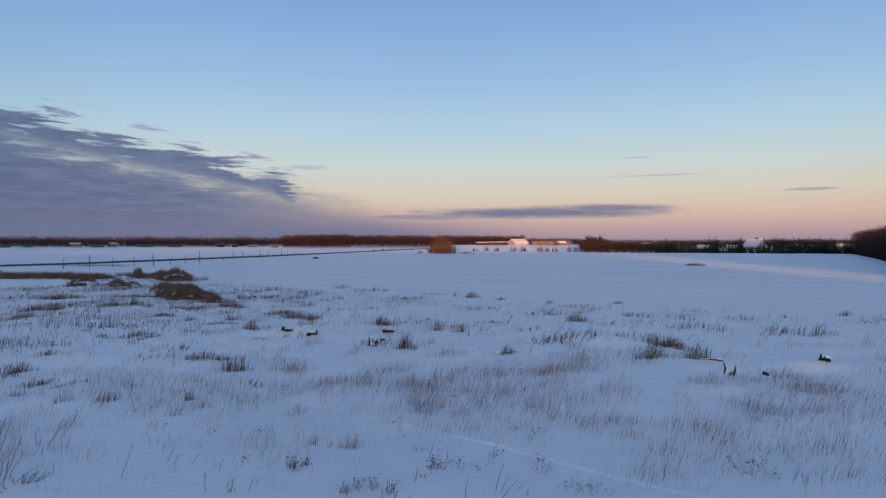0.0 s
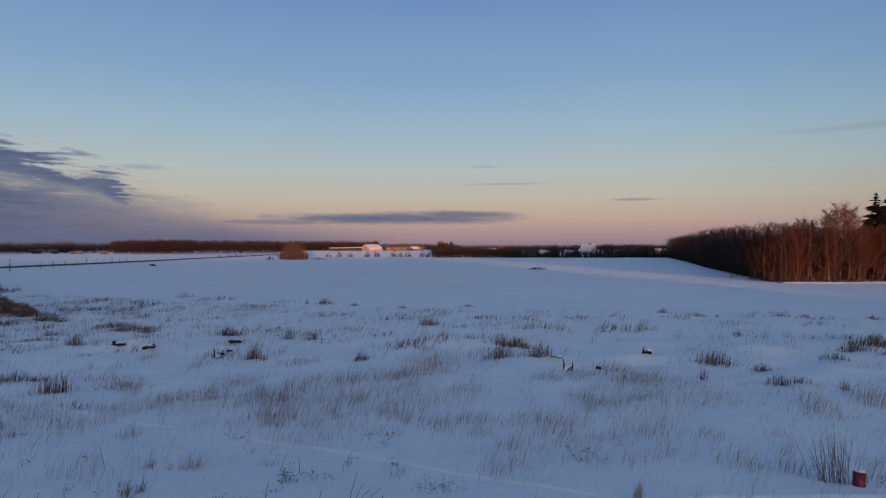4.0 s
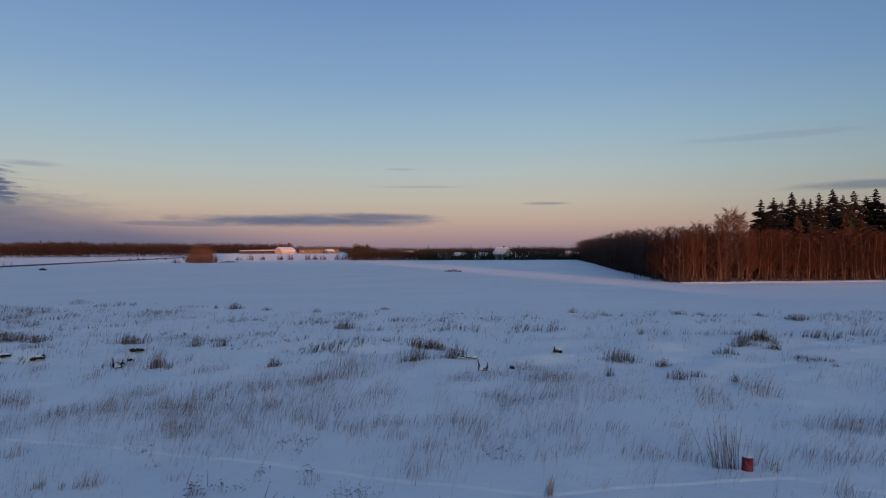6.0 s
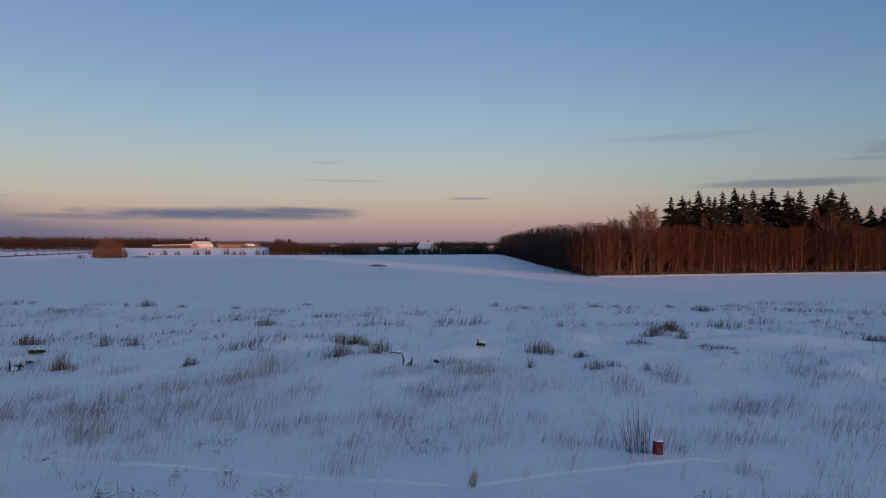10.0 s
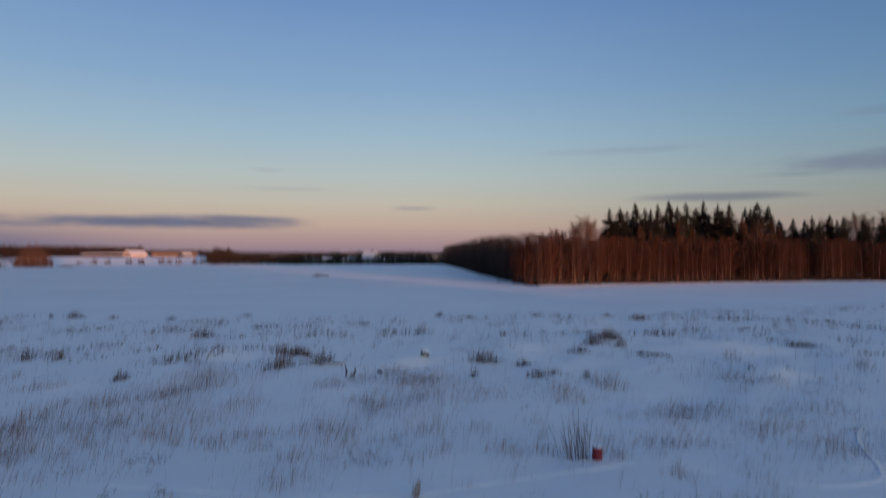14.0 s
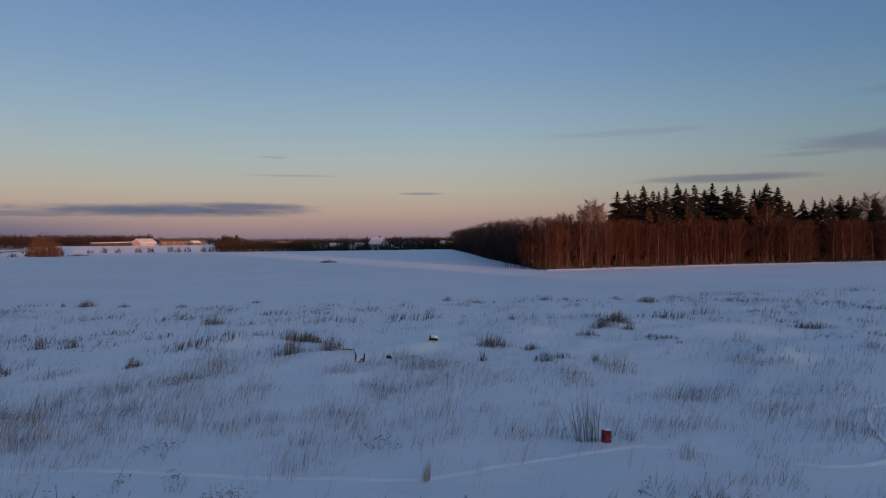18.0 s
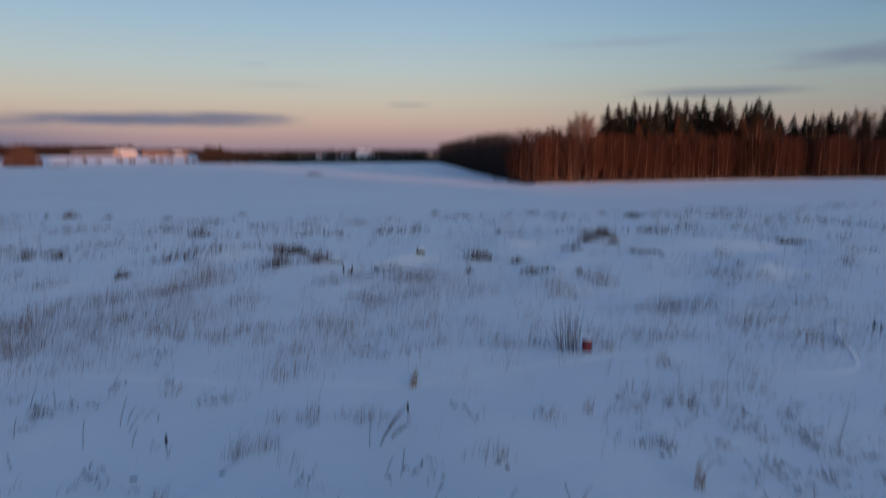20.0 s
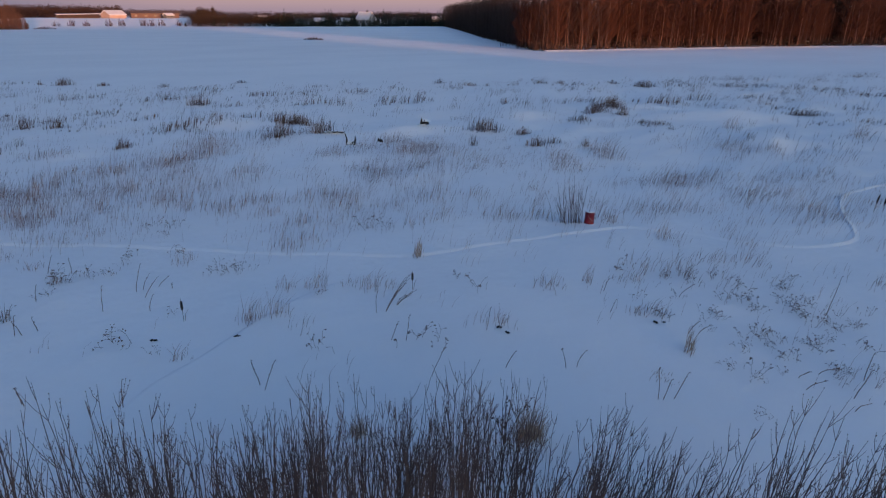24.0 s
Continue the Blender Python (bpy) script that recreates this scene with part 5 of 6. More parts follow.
STALK = [(1.26, 14.73, 0.18, 0.64), (1.36, 14.3, 0.33, 0.47), (-0.7, 15.4, 0.08, 0.4), (0.1, 16.8, 0, 0.41), (0.49, 13.99, 0.07, 0.58), (1.35, 13.5, 0.1, 0.4), (-1.11, 13.76, 0.07, 0.39), (-0.71, 13.76, -0.05, 0.3), (-0.97, 13.72, -0.13, 0.32), (2.43, 9.37, -0.12, 0.52), (2.43, 9.18, 0.21, 0.54), (5.41, 10.74, 0.05, 0.49), (5.08, 9.51, 0.15, 0.4), (5.33, 9.34, 0.07, 0.55), (5.05, 7.98, 0.22, 0.68), (6.34, 7.48, 0.14, 0.36), (7.24, 6.83, -0.06, 0.38), (7.45, 6.78, 0.08, 0.38), (9.65, 7.99, 0.12, 0.3), (11.55, 7.66, 0.26, 0.36), (10.22, 6.46, 0.14, 0.33), (10.39, 6.35, 0.25, 0.23), (7.85, 5.29, 0.02, 0.57), (7.91, 5.25, 0.07, 0.42)]
STALK += [(8.09, 5.17, 0.19, 0.53), (10.21, 4.1, 0.32, 0.26), (10.47, 4.36, 0.24, 0.16), (10.89, 4.23, 0.22, 0.22), (10.63, 3.5, 0.07, 0.61), (10.25, 3.32, 0.09, 0.23), (6.92, 8.81, 0.02, 0.54), (-1.03, 10.96, -0.04, 0.33), (-1, 10.89, -0.05, 0.37), (2, 14.52, 0, 0.14), (13.46, 5.34, 0.19, 0.91), (11.35, 3.66, 0.06, 0.55), (10.36, 8.83, 0.13, 0.31), (19.5, 10.9, 0.15, 0.47), (18.5, 9.4, 0.05, 0.29), (9.7, 17.5, 0, 0.4), (-12, 18.1, 0.03, 0.45), (-11.6, 18, 0.4, 0.79), (-11.9, 18.7, 0.51, 0.64), (-12, 19.5, 0.5, 0.74), (-12.3, 20.4, 0.19, 0.58), (-8.2, 15.6, 0.26, 0.82), (-12.3, 24.2, 0.09, 0.59), (-11, 21.9, -0.16, 0.7)]
STALK += [(-7.5, 16.7, 0.06, 0.24), (-7.3, 16.6, 0.12, 0.23), (-6.8, 16.6, 0.15, 0.23), (-5.9, 16.1, 0.12, 0.31), (-5.7, 14.7, -0.01, 0.46), (-5.1, 14.7, 0.08, 0.32), (-7.7, 20.9, 0.27, 0.4), (-7.5, 21.4, 0.16, 0.37), (-5, 18.3, -0.1, 0.6), (-4.7, 14.8, 0.11, 0.29), (1.4, 14.77, 0.19, 0.38), (1.73, 14.77, 0.27, 0.18), (4, 20.3, 0.22, 0.7), (-0.4, 17.1, 0.16, 0.43)]
STALK += [(0.34, 9.91, 0.07, 0.48)]
FORK = [(5.59, 10.68, 0.48, 0.78), (5.96, 11.1, 0.43, 0.61), (5.95, 10.83, 0.45, 0.33)]
CATTAIL_AT = [(1.86, 12.6, 0, 0.52), (6.68, 11.33, 0, 0.49)]


def aside(x, y):
    """The level direction to the right of the line of sight to a place."""
    return Vector((y, -x, 0)).normalized()


def tuft(name, x, y, w, h, seed, mat, dens, thick, label, group, lean=0.3, loose=1.0, deep=0.6, bunch=1):
    """Dry blades over a strip of ground, bent by the wind; loose: how far they stray."""
    r = random.Random(seed)
    x, y = settle(x, y)
    ob = thing(name, at(x, y), label, "grass", group)
    base = ground_z(x, y)
    side, away = aside(x, y), Vector((x, y, 0)).normalized()
    acc = Acc()
    count = max(9, int(dens * math.sqrt(w * h) * (0.6 + 0.8 * w)))
    k = 0
    while k < count:
        u, v = r.gauss(0, 0.3), r.gauss(0, 0.3)
        full = max(0.45, 1.0 - 1.6 * u * u)
        for _ in range(r.randrange(1, bunch + 1)):
            k += 1
            p = side * (u * w + r.gauss(0, 0.03)) + away * (v * max(0.25, w * deep) + r.gauss(0, 0.03))
            hh = h * full * r.uniform(0.35, 1.12)
            bend = side * hh * (lean * r.uniform(0.3, 1.5) + loose * r.gauss(0, 0.14)) + away * hh * loose * r.gauss(0, 0.15)
            p.z = ground_z(x + p.x, y + p.y) - base - 0.04
            m = p + bend * 0.38 + Vector((0, 0, hh * 0.6))
            t = thick * r.uniform(0.7, 1.3)
            acc.tube([p, m], [t, t * 0.8], 3)
            acc.twig(m, p + bend + Vector((0, 0, hh * r.uniform(0.82, 1.04))), t * 0.85)
    tagged(part("grass_clump", acc, mat, ob), kind="stuff")
    return ob


for i, (x, y, w, h) in enumerate(DENSE):
    far = math.hypot(x, y) > 30
    tuft("grass_tussock", x, y, w * 1.1, h, i, RUST_GRASS, 75 if far else 52, 0.008 if far else 0.0055, "tussock of dry brown grass standing out of the snow", "grass tussocks of the meadow", 0.16, 0.9, 0.4)
for i, (x, y, w, h) in enumerate(RUSH):
    tuft("rush_row", x, y, w * 1.15, h * 0.8, 200 + i, RUST_GRASS, 21, 0.009, "sparse row of dark rush stems poking through snow", "rush rows of the meadow", 0.3, 0.8, 0.5, 4)
for i, (x, y, w, h) in enumerate(PALE):
    tuft("pale_grass_tuft", x, y, w * 1.6, h * 1.05, 400 + i, DRY_GRASS, 36, 0.0046, "wispy straw-coloured grass leaning in the snow", "pale grass tufts of the meadow", 0.3, 1.2, 0.8)
for i, (x, y, w, h) in enumerate(TUFT):
    tuft("thin_grass_tuft", x, y, w * 1.1, h, 600 + i, DRY_GRASS, 52, 0.004, "thin tuft of pale bent grass in smooth snow", "thin grass tufts of the meadow", 0.28, 1.5, 0.6)
for i, (x, y, w, h) in enumerate(STRAW):
    tuft("straw_bundle", x, y, w, h, 700 + i, STRAW_DRY, 170, 0.0048, "tight bundle of pale dry straw in the snow", "straw bundles of the meadow", 0.2, 0.45, 0.6)


def build_weed(rng):
    """A dead flowering weed: thin crooked stalks, shrivelled leaves and small seed heads."""
    stem, heads = Acc(), Acc()
    for _ in range(rng.randrange(5, 11)):
        a = rng.uniform(0, 6.28)
        h, lean = rng.uniform(0.1, 0.36), rng.uniform(0.05, 0.26)
        b = Vector((rng.gauss(0, 0.12), rng.gauss(0, 0.12), -0.03))
        m = b + Vector((math.cos(a) * lean * 0.35 + 0.05, math.sin(a) * lean * 0.35, h * 0.6))
        stem.tube([b, b.lerp(m, 0.5) + Vector((rng.uniform(-0.015, 0.015), rng.uniform(-0.015, 0.015), 0)), m], [0.0036, 0.0032, 0.0026], 3)
        for _ in range(rng.randrange(1, 4)):
            a2 = a + rng.uniform(-1.6, 1.6)
            q = m + Vector((math.cos(a2) * lean * 0.5 + rng.uniform(-0.03, 0.05), math.sin(a2) * lean * 0.5, h * rng.uniform(-0.05, 0.42)))
            stem.tube([m, m.lerp(q, 0.5) + Vector((0, 0, 0.012)), q], [0.0026, 0.0022, 0.0018], 3)
            for _ in range(rng.choice((0, 1, 1, 2))):
                heads.lump(q + Vector((rng.gauss(0, 0.018), rng.gauss(0, 0.018), rng.gauss(0, 0.012))), rng.uniform(0.011, 0.022), rng.uniform(0.011, 0.022), rng.uniform(0.009, 0.015), rng, 5, 4, 0.7)
    return stem, heads


put_weed = tree_set(12, "dried_weed", build_weed, "withered weed with brown seed heads in the snow", "weed", "withered weeds of the meadow", [("stalk", "", WEED), ("seed_head", "", SEED)])
rng = random.Random(123)
for x, y, w, h in HERB:
    x, y = settle(x, y)
    put_weed(rng.randrange(12), at(x, y, rng.uniform(0, 360), max(0.55, min(1.5, max(w, h) / 0.48))))


# low seed heads scattered over a trodden-down patch
for _ in range(34):
    x, y = rng.gauss(12.4, 1.4), rng.gauss(5.6, 1.1)
    put_weed(rng.randrange(12), at(x, y, rng.uniform(0, 360), rng.uniform(0.45, 0.85)))


def build_cattail(x, y, w, h):
    """A dead cattail: stalk, dark ragged spike and one dry leaf."""
    r = random.Random(int(x * 50 + y * 900))
    x, y = settle(x, y)
    ob = thing("cattail", at(x, y), "dead cattail with a dark brown spike in the snow", "reed", "cattails of the meadow")
    lean = aside(x, y) * w
    stem, spike, leaf = Acc(), Acc(), Acc()
    tip = lean + Vector((0, 0, h))
    stem.tube([(0, 0, -0.05), lean * 0.4 + Vector((0, 0, h * 0.5)), tip], [0.006, 0.005, 0.003], 5)
    spike.tube([tip * 0.48, tip * 0.53, tip * 0.66, tip * 0.85, tip * 0.9], [0.008, 0.024, 0.027, 0.022, 0.005], 8)
    leaf.tube([(0.02, 0.01, -0.05), lean * 0.5 + Vector((0.05, 0, h * 0.3)), lean * 0.6 + Vector((0.12, 0.02, h * r.uniform(0.4, 0.55)))], [0.006, 0.006, 0.002], 3)
    part("stalk", stem, WEED, ob), part("spike", spike, CATTAIL, ob, "dark brown seed spike", True), part("leaf", leaf, DRY_GRASS, ob)


for x, y, w, h in CATTAIL_AT + [(22.5, 8.3, 0.05, 0.6), (22.9, 8.45, 0.08, 0.55), (22.8, 8.15, 0.0, 0.5)]:
    build_cattail(x, y, w, h)


def bare_stalk(x, y, w, h, fork=False):
    """A bare leaning stalk with shrivelled knobs and a hooked tip; forked: a bundle of long side shoots."""
    r = random.Random(int(x * 70 + y * 700))
    x, y = settle(x, y)
    ob = thing("bare_stalk", at(x, y), "branching dead stalk bent over the snow" if fork else "bare dead stalk leaning out of the snow", "weed", "bare stalks of the meadow")
    acc, tip = Acc(), Acc()
    side = aside(x, y)
    for k in range(4 if fork else 1):
        q = side * w * (1 - 0.16 * k) + Vector((0, r.uniform(-0.1, 0.1), h * (1 - 0.14 * k)))
        m = q * 0.5 + side * r.uniform(-0.02, 0.02) + Vector((0, 0, 0.02))
        acc.tube([(0, 0, -0.05), m * 0.5 + side * r.uniform(-0.012, 0.012), m, q], [0.0075, 0.007, 0.0062, 0.0036], 4)
        for _ in range(r.randrange(2, 5)):
            p = m.lerp(q, r.random())
            tip.lump(p + side * r.uniform(-0.012, 0.012), r.uniform(0.008, 0.016), 0.009, r.uniform(0.01, 0.022), r, 5, 4, 0.5)
        tip.tube([q, q + side * 0.02 + Vector((0, 0, 0.012)), q + side * 0.03 + Vector((0, 0, 0.005))], [0.004, 0.008, 0.004], 4)
    tagged(part("stalk", acc, WEED, ob), kind="stuff"), tagged(part("tip", tip, SEED, ob), kind="stuff")


for x, y, w, h in STALK:
    bare_stalk(x, y, w, h)
for x, y, w, h in FORK:
    bare_stalk(x, y, w, h, True)


def snowy_clod(x, y, w, h, seed):
    """A broken dark slab of earth: rough face, undercut, snow lying over its top and back."""
    r = random.Random(seed)
    x, y = settle(x, y)
    ob = thing("snowy_clod", at(x, y, -math.degrees(math.atan2(x, y)) + r.uniform(-12, 12)), "dark frozen clod of earth breaking through the snow", "clod")
    acc, cap = Acc(), Acc()
    for k in range(3):
        u = (k - 1) * 0.3 * w
        acc.lump((u, r.uniform(-0.04, 0.04), h * r.uniform(0.15, 0.4)), w * r.uniform(0.18, 0.3), w * 0.2, h * r.uniform(0.35, 0.6), r, 10, 7, 0.65)
    cap.lump((0.04 * w, w * 0.14, h * 0.62), w * 0.46, w * 0.24, h * 0.3, r, 16, 8, 0.45)
    cap.lump((-0.35 * w, w * 0.3, h * 0.1), w * 0.5, w * 0.35, h * 0.3, r, 14, 7, 0.3)
    part("clod", acc, SOIL, ob)
    if w > 0.3:
        part("snow_cap", cap, CAP, ob, "thin cap of snow", True)


def snowy_root(x, y, w, h, seed, lying=False):
    """Dead roots: a lying crooked bough with upright shoots, or a few stubs, partly under snow."""
    r = random.Random(seed)
    x, y = settle(x, y)
    ob = thing("root_stump", at(x, y, -math.degrees(math.atan2(x, y))), "dark broken root sticking out of the snow", "stump")
    acc, cap = Acc(), Acc()
    if lying:
        pts = [Vector((w * (t - 0.5), 0.05 * math.sin(t * 9), 0.05 + h * (0.5 - 0.4 * t) + 0.04 * math.sin(t * 14))) for t in (0, 0.2, 0.4, 0.6, 0.8, 1.0)]
        acc.tube(pts, [0.015, 0.03, 0.034, 0.026, 0.03, 0.012], 6)
        for t in (0.05, 0.3, 0.55):
            p = pts[int(t * 5)]
            acc.tube([p, p + Vector((-0.03, 0, h * 0.9)), p + Vector((0.05, 0, h * r.uniform(1.6, 2.4)))], [0.022, 0.014, 0.007], 5)
        cap.lump((0, 0.16, 0.1), w * 0.55, 0.2, h * 0.35, r, 14, 6, 0.4)
    else:
        for k, (u, a) in enumerate(((-0.5, 1.75), (0.1, 0.5), (0.5, 1.2))):
            p0 = Vector((u * w, 0, -0.08))
            l = h * (1.1, 0.7, 0.9)[k]
            p2 = p0 + Vector((math.cos(a) * l * 0.5, r.uniform(-0.1, 0.1), l * math.sin(a) + 0.08))
            acc.tube([p0, p0.lerp(p2, 0.5) + Vector((r.uniform(-0.06, 0.06), 0, 0.03)), p2], [0.06, 0.045, 0.018], 6)
        cap.lump((0, 0.12, 0.05), w * 0.6, 0.22, 0.14, r, 14, 6, 0.4)
    part("root", acc, SOIL, ob), part("snow_cap", cap, CAP, ob, "snow drifted against it", True)


for i, (x, y, w, h) in enumerate(((-10.2, 40.1, 0.75, 0.3), (-8.36, 39.3, 0.7, 0.36), (-3.46, 39.0, 0.7, 0.34), (17.97, 28.9, 0.5, 0.42), (-4.0, 36.4, 0.35, 0.22), (-3.6, 36.9, 0.3, 0.2), (14.4, 27.4, 0.25, 0.28), (10.05, 7.1, 0.1, 0.07), (10.2, 7.0, 0.06, 0.05), (7.2, 8.74, 0.1, 0.06), (7.19, 8.46, 0.09, 0.06), (2.58, 11.26, 0.11, 0.07), (1.17, 12.0, 0.13, 0.05))):
    snowy_clod(x, y, w, h, 200 + i)
snowy_root(13.65, 31.05, 0.95, 0.24, 1, True)
snowy_root(12.97, 27.85, 0.36, 0.5, 2)
snowy_root(-4.07, 35.6, 0.35, 0.5, 3)


# ---- shrubs below the house ----
def willow(x, y, h, w, count, lean, seed):
    """A leafless willow: slender crooked stems fanning from the foot, short steep side twigs with buds."""
    r = random.Random(seed)
    ob = thing("willow_shrub", at(x, y), "leafless willow shrub with slender upright twigs below the viewpoint", "shrub", "willow shrubs below the house")
    side, away = aside(x, y), Vector((x, y, 0)).normalized()
    big, fine, bud = Acc(), Acc(), Acc()
    for _ in range(int(count * 1.15)):
        u, v = r.gauss(0, 0.5), r.gauss(0, 0.4)
        b = side * (u * w * 0.28) + away * (v * w * 0.25) + Vector((0, 0, -0.1))
        hh = h * (1.0 - 0.22 * u * u) * r.uniform(0.5, 1.06)
        out = side * (u * w * 0.42 + 0.36 * lean * hh + r.gauss(0, 0.07)) + away * (v * w * 0.35)
        pts = [b + out * (t ** 1.25) + Vector((0, 0, hh * t)) + (side * r.gauss(0, 0.016) + away * r.gauss(0, 0.016)) * (t > 0) for t in (0, 0.2, 0.4, 0.55, 0.7, 0.85, 1.0)]
        big.tube(pts, [0.0095, 0.0085, 0.0073, 0.006, 0.0048, 0.0036, 0.0018], 4)
        for _ in range(r.randrange(4, 10)):
            t = r.uniform(0.28, 0.95)
            i = min(5, int(t * 6))
            p = pts[i].lerp(pts[i + 1], t * 6 - i if i < 5 else 0.5)
            a, ln = r.uniform(0, 6.28), hh * r.uniform(0.07, 0.24) * (1.25 - 0.7 * t)
            d = Vector((math.cos(a), math.sin(a), 0))
            q = p + d * ln * 0.38 + out.normalized() * ln * 0.15 + Vector((0, 0, ln))
            fine.tube([p, p.lerp(q, 0.5) + d * 0.015, q], [0.0034, 0.0028, 0.0014], 3)
            for s in (0.55, 0.8, 1.0):
                if r.random() < 0.5:
                    bud.lump(p.lerp(q, s), 0.006, 0.006, 0.011, r, 4, 3, 0.2)
    for name, acc, mat in (("stem_growth", big, WILLOW), ("twig_mass", fine, WILLOW_TWIG), ("bud_scatter", bud, SEED)):
        tagged(part(name, acc, mat, ob), kind="stuff")
    return ob


# azimuth, height, width, stems, lean
WILLOWS = [(-11.6, 3.06, 1.00, 33, 0.00), (-9.2, 2.86, 1.00, 33, 0.00), (-7.3, 2.50, 0.50, 9, 0.00), (-4.2, 2.73, 0.40, 9, 0.02), (-2.4, 2.65, 0.50, 14, 0.00), (-0.4, 2.66, 0.60, 24, 0.03), (1.3, 2.37, 0.60, 22, 0.00), (3.3, 2.44, 0.50, 24, 0.08), (4.2, 2.04, 0.40, 11, 0.05), (7.2, 1.91, 0.50, 9, 0.10), (9.2, 1.74, 0.50, 17, 0.08), (12.2, 1.98, 0.50, 26, 0.02), (14.2, 2.06, 0.55, 30, 0.02), (17.1, 1.99, 0.55, 33, 0.02), (19.8, 2.08, 0.50, 33, 0.05), (22.3, 1.75, 0.50, 17, 0.08), (24.8, 2.09, 0.50, 21, 0.10), (27.8, 1.80, 0.50, 26, 0.18)]
WILLOWS += [(30.0, 2.09, 0.60, 40, 0.20), (32.5, 1.96, 0.60, 36, 0.18), (35.3, 2.48, 0.40, 19, 0.04), (36.8, 2.18, 0.50, 26, 0.10), (39.6, 2.07, 0.60, 28, 0.10), (42.6, 2.06, 0.50, 26, 0.12), (45.5, 1.89, 0.60, 24, 0.20), (49.1, 1.79, 0.60, 21, 0.28), (51.5, 2.06, 0.60, 26, 0.30), (55.2, 1.69, 0.50, 13, 0.20), (57.5, 1.92, 0.60, 22, 0.25), (60.5, 1.65, 0.50, 15, 0.30), (63.1, 2.06, 0.50, 9, 0.30), (67.1, 2.06, 0.50, 19, 0.25), (68.1, 2.43, 0.60, 28, 0.22), (70.6, 2.31, 0.60, 24, 0.25), (73.2, 2.31, 0.60, 24, 0.25), (75.4, 2.45, 0.80, 28, 0.20), (78.7, 2.71, 0.90, 28, 0.20)]
rng = random.Random(55)
for i, (a, h, w, count, lean) in enumerate(WILLOWS):
    x, y = polar(a, 6.1 + rng.uniform(-0.35, 0.35))
    willow(x, y, h, w, count, lean, 800 + i)
for i, (x, y, h) in enumerate(((-11.1, 15.3, 1.25), (-11.8, 15.6, 1.5), (-10.5, 15.2, 0.45))):
    willow(x, y, h, 1.1, 12, 0.35, 900 + i)
# straw and curled leaves caught among the shrubs
for i, (x, y, w, h) in enumerate(((5.3, 5.75, 0.3, 0.75), (5.45, 5.65, 0.22, 0.6), (3.25, 7.2, 0.22, 0.5))):
    tuft("straw_bundle", x, y, w, h, 750 + i, STRAW_DRY, 260, 0.0045, "pale straw caught among the willow shrubs", "straw bundles of the meadow", 0.22, 1.0, 0.6)
leafy = thing("withered_plant", at(4.95, 5.8), "withered plant with dark curled leaves among shrubs", "weed")
stem, leaf = Acc(), Acc()
r = random.Random(19)
for k in range(7):
    q = Vector((r.uniform(-0.35, 0.4), r.uniform(-0.2, 0.1), r.uniform(0.45, 0.95)))
    stem.tube([(r.uniform(-0.05, 0.05), 0, -0.05), q * 0.5 + Vector((0, 0, 0.08)), q], [0.007, 0.006, 0.003], 4)
    for _ in range(5):
        p = q * r.uniform(0.6, 1.0)
        leaf.lump(p + Vector((r.gauss(0, 0.05), 0, r.gauss(0, 0.04))), r.uniform(0.008, 0.022), 0.01, r.uniform(0.012, 0.03), r, 6, 4, 0.9)
part("stalk", stem, WEED, leafy), tagged(part("curled_leaf", leaf, CATTAIL, leafy, "dark curled dead leaves"), kind="stuff")
# thin dark shrub beside the bucket
twiggy = thing("rod_shrub", at(*settle(13.32, 12.93)), "thin dark bare shrub beside the red bucket", "shrub")
acc = Acc()
r = random.Random(71)
side = aside(13.32, 12.93)
for _ in range(44):
    u, h = r.gauss(0, 0.5), r.uniform(0.4, 1.0) ** 1.1
    foot = side * (0.02 + u * 0.40) + Vector((0, r.uniform(-0.12, 0.12), -0.05))
    out = side * (u * 0.13 - 0.06 + r.gauss(0, 0.09))
    tall = 1.75 * h * (1.0 - 0.2 * min(1.0, abs(u)))
    pts = [foot, foot + out * 0.4 + Vector((0, 0, tall * 0.45)) + side * r.gauss(0, 0.02), foot + out + Vector((0, 0, tall))]
    acc.tube(pts, [0.009, 0.007, 0.003], 4)
    for _ in range(2):
        p = pts[1].lerp(pts[2], r.uniform(0.0, 0.7))
        acc.twig(p, p + side * r.gauss(0, 0.07) + Vector((0, 0, r.uniform(0.1, 0.28))), 0.004)
tagged(part("stem_growth", acc, WILLOW, twiggy), kind="stuff")


# ---- snow bank along the forest ----
ribbon(smooth_line([(x - 0.4, y - 2.2) for x, y in FRONT], 1.0), 1.0, [(1.6, -0.05), (0.7, 0.14), (0.1, 0.2), (-0.5, 0.15), (-1.6, -0.05)], "snow_bank", SNOW, "low ploughed snow bank along the forest edge", "snow bank")


# ---- trodden trails ----
TRAIL = [(-14, 30), (-9, 26), (-5, 22.8), (-1.4, 20.3), (1.2, 18.4), (3.7, 16.3), (6.2, 14.4), (7.8, 13.2), (8.9, 12.95), (10.3, 12.75), (11.7, 12.4), (13.3, 12.05), (14.3, 11.75), (15.0, 11.0),
         (15.7, 10.0), (16.2, 8.9), (17.0, 8.0), (18.1, 7.45), (19.1, 7.35), (19.9, 7.7), (21.1, 8.5), (22.7, 9.4), (24.5, 9.9), (26.7, 9.7), (33, 8.4)]
ribbon(smooth_line([settle(x, y) for x, y in TRAIL], 0.12), 0.05, [(-2.2, -0.02), (-1.0, 0.004), (-0.2, 0.006), (0.4, 0.023), (0.8, 0.021), (2.2, -0.02)], "trail", SNOW, "narrow trodden trail with raised snowy edges", "trail", lift=0.015)
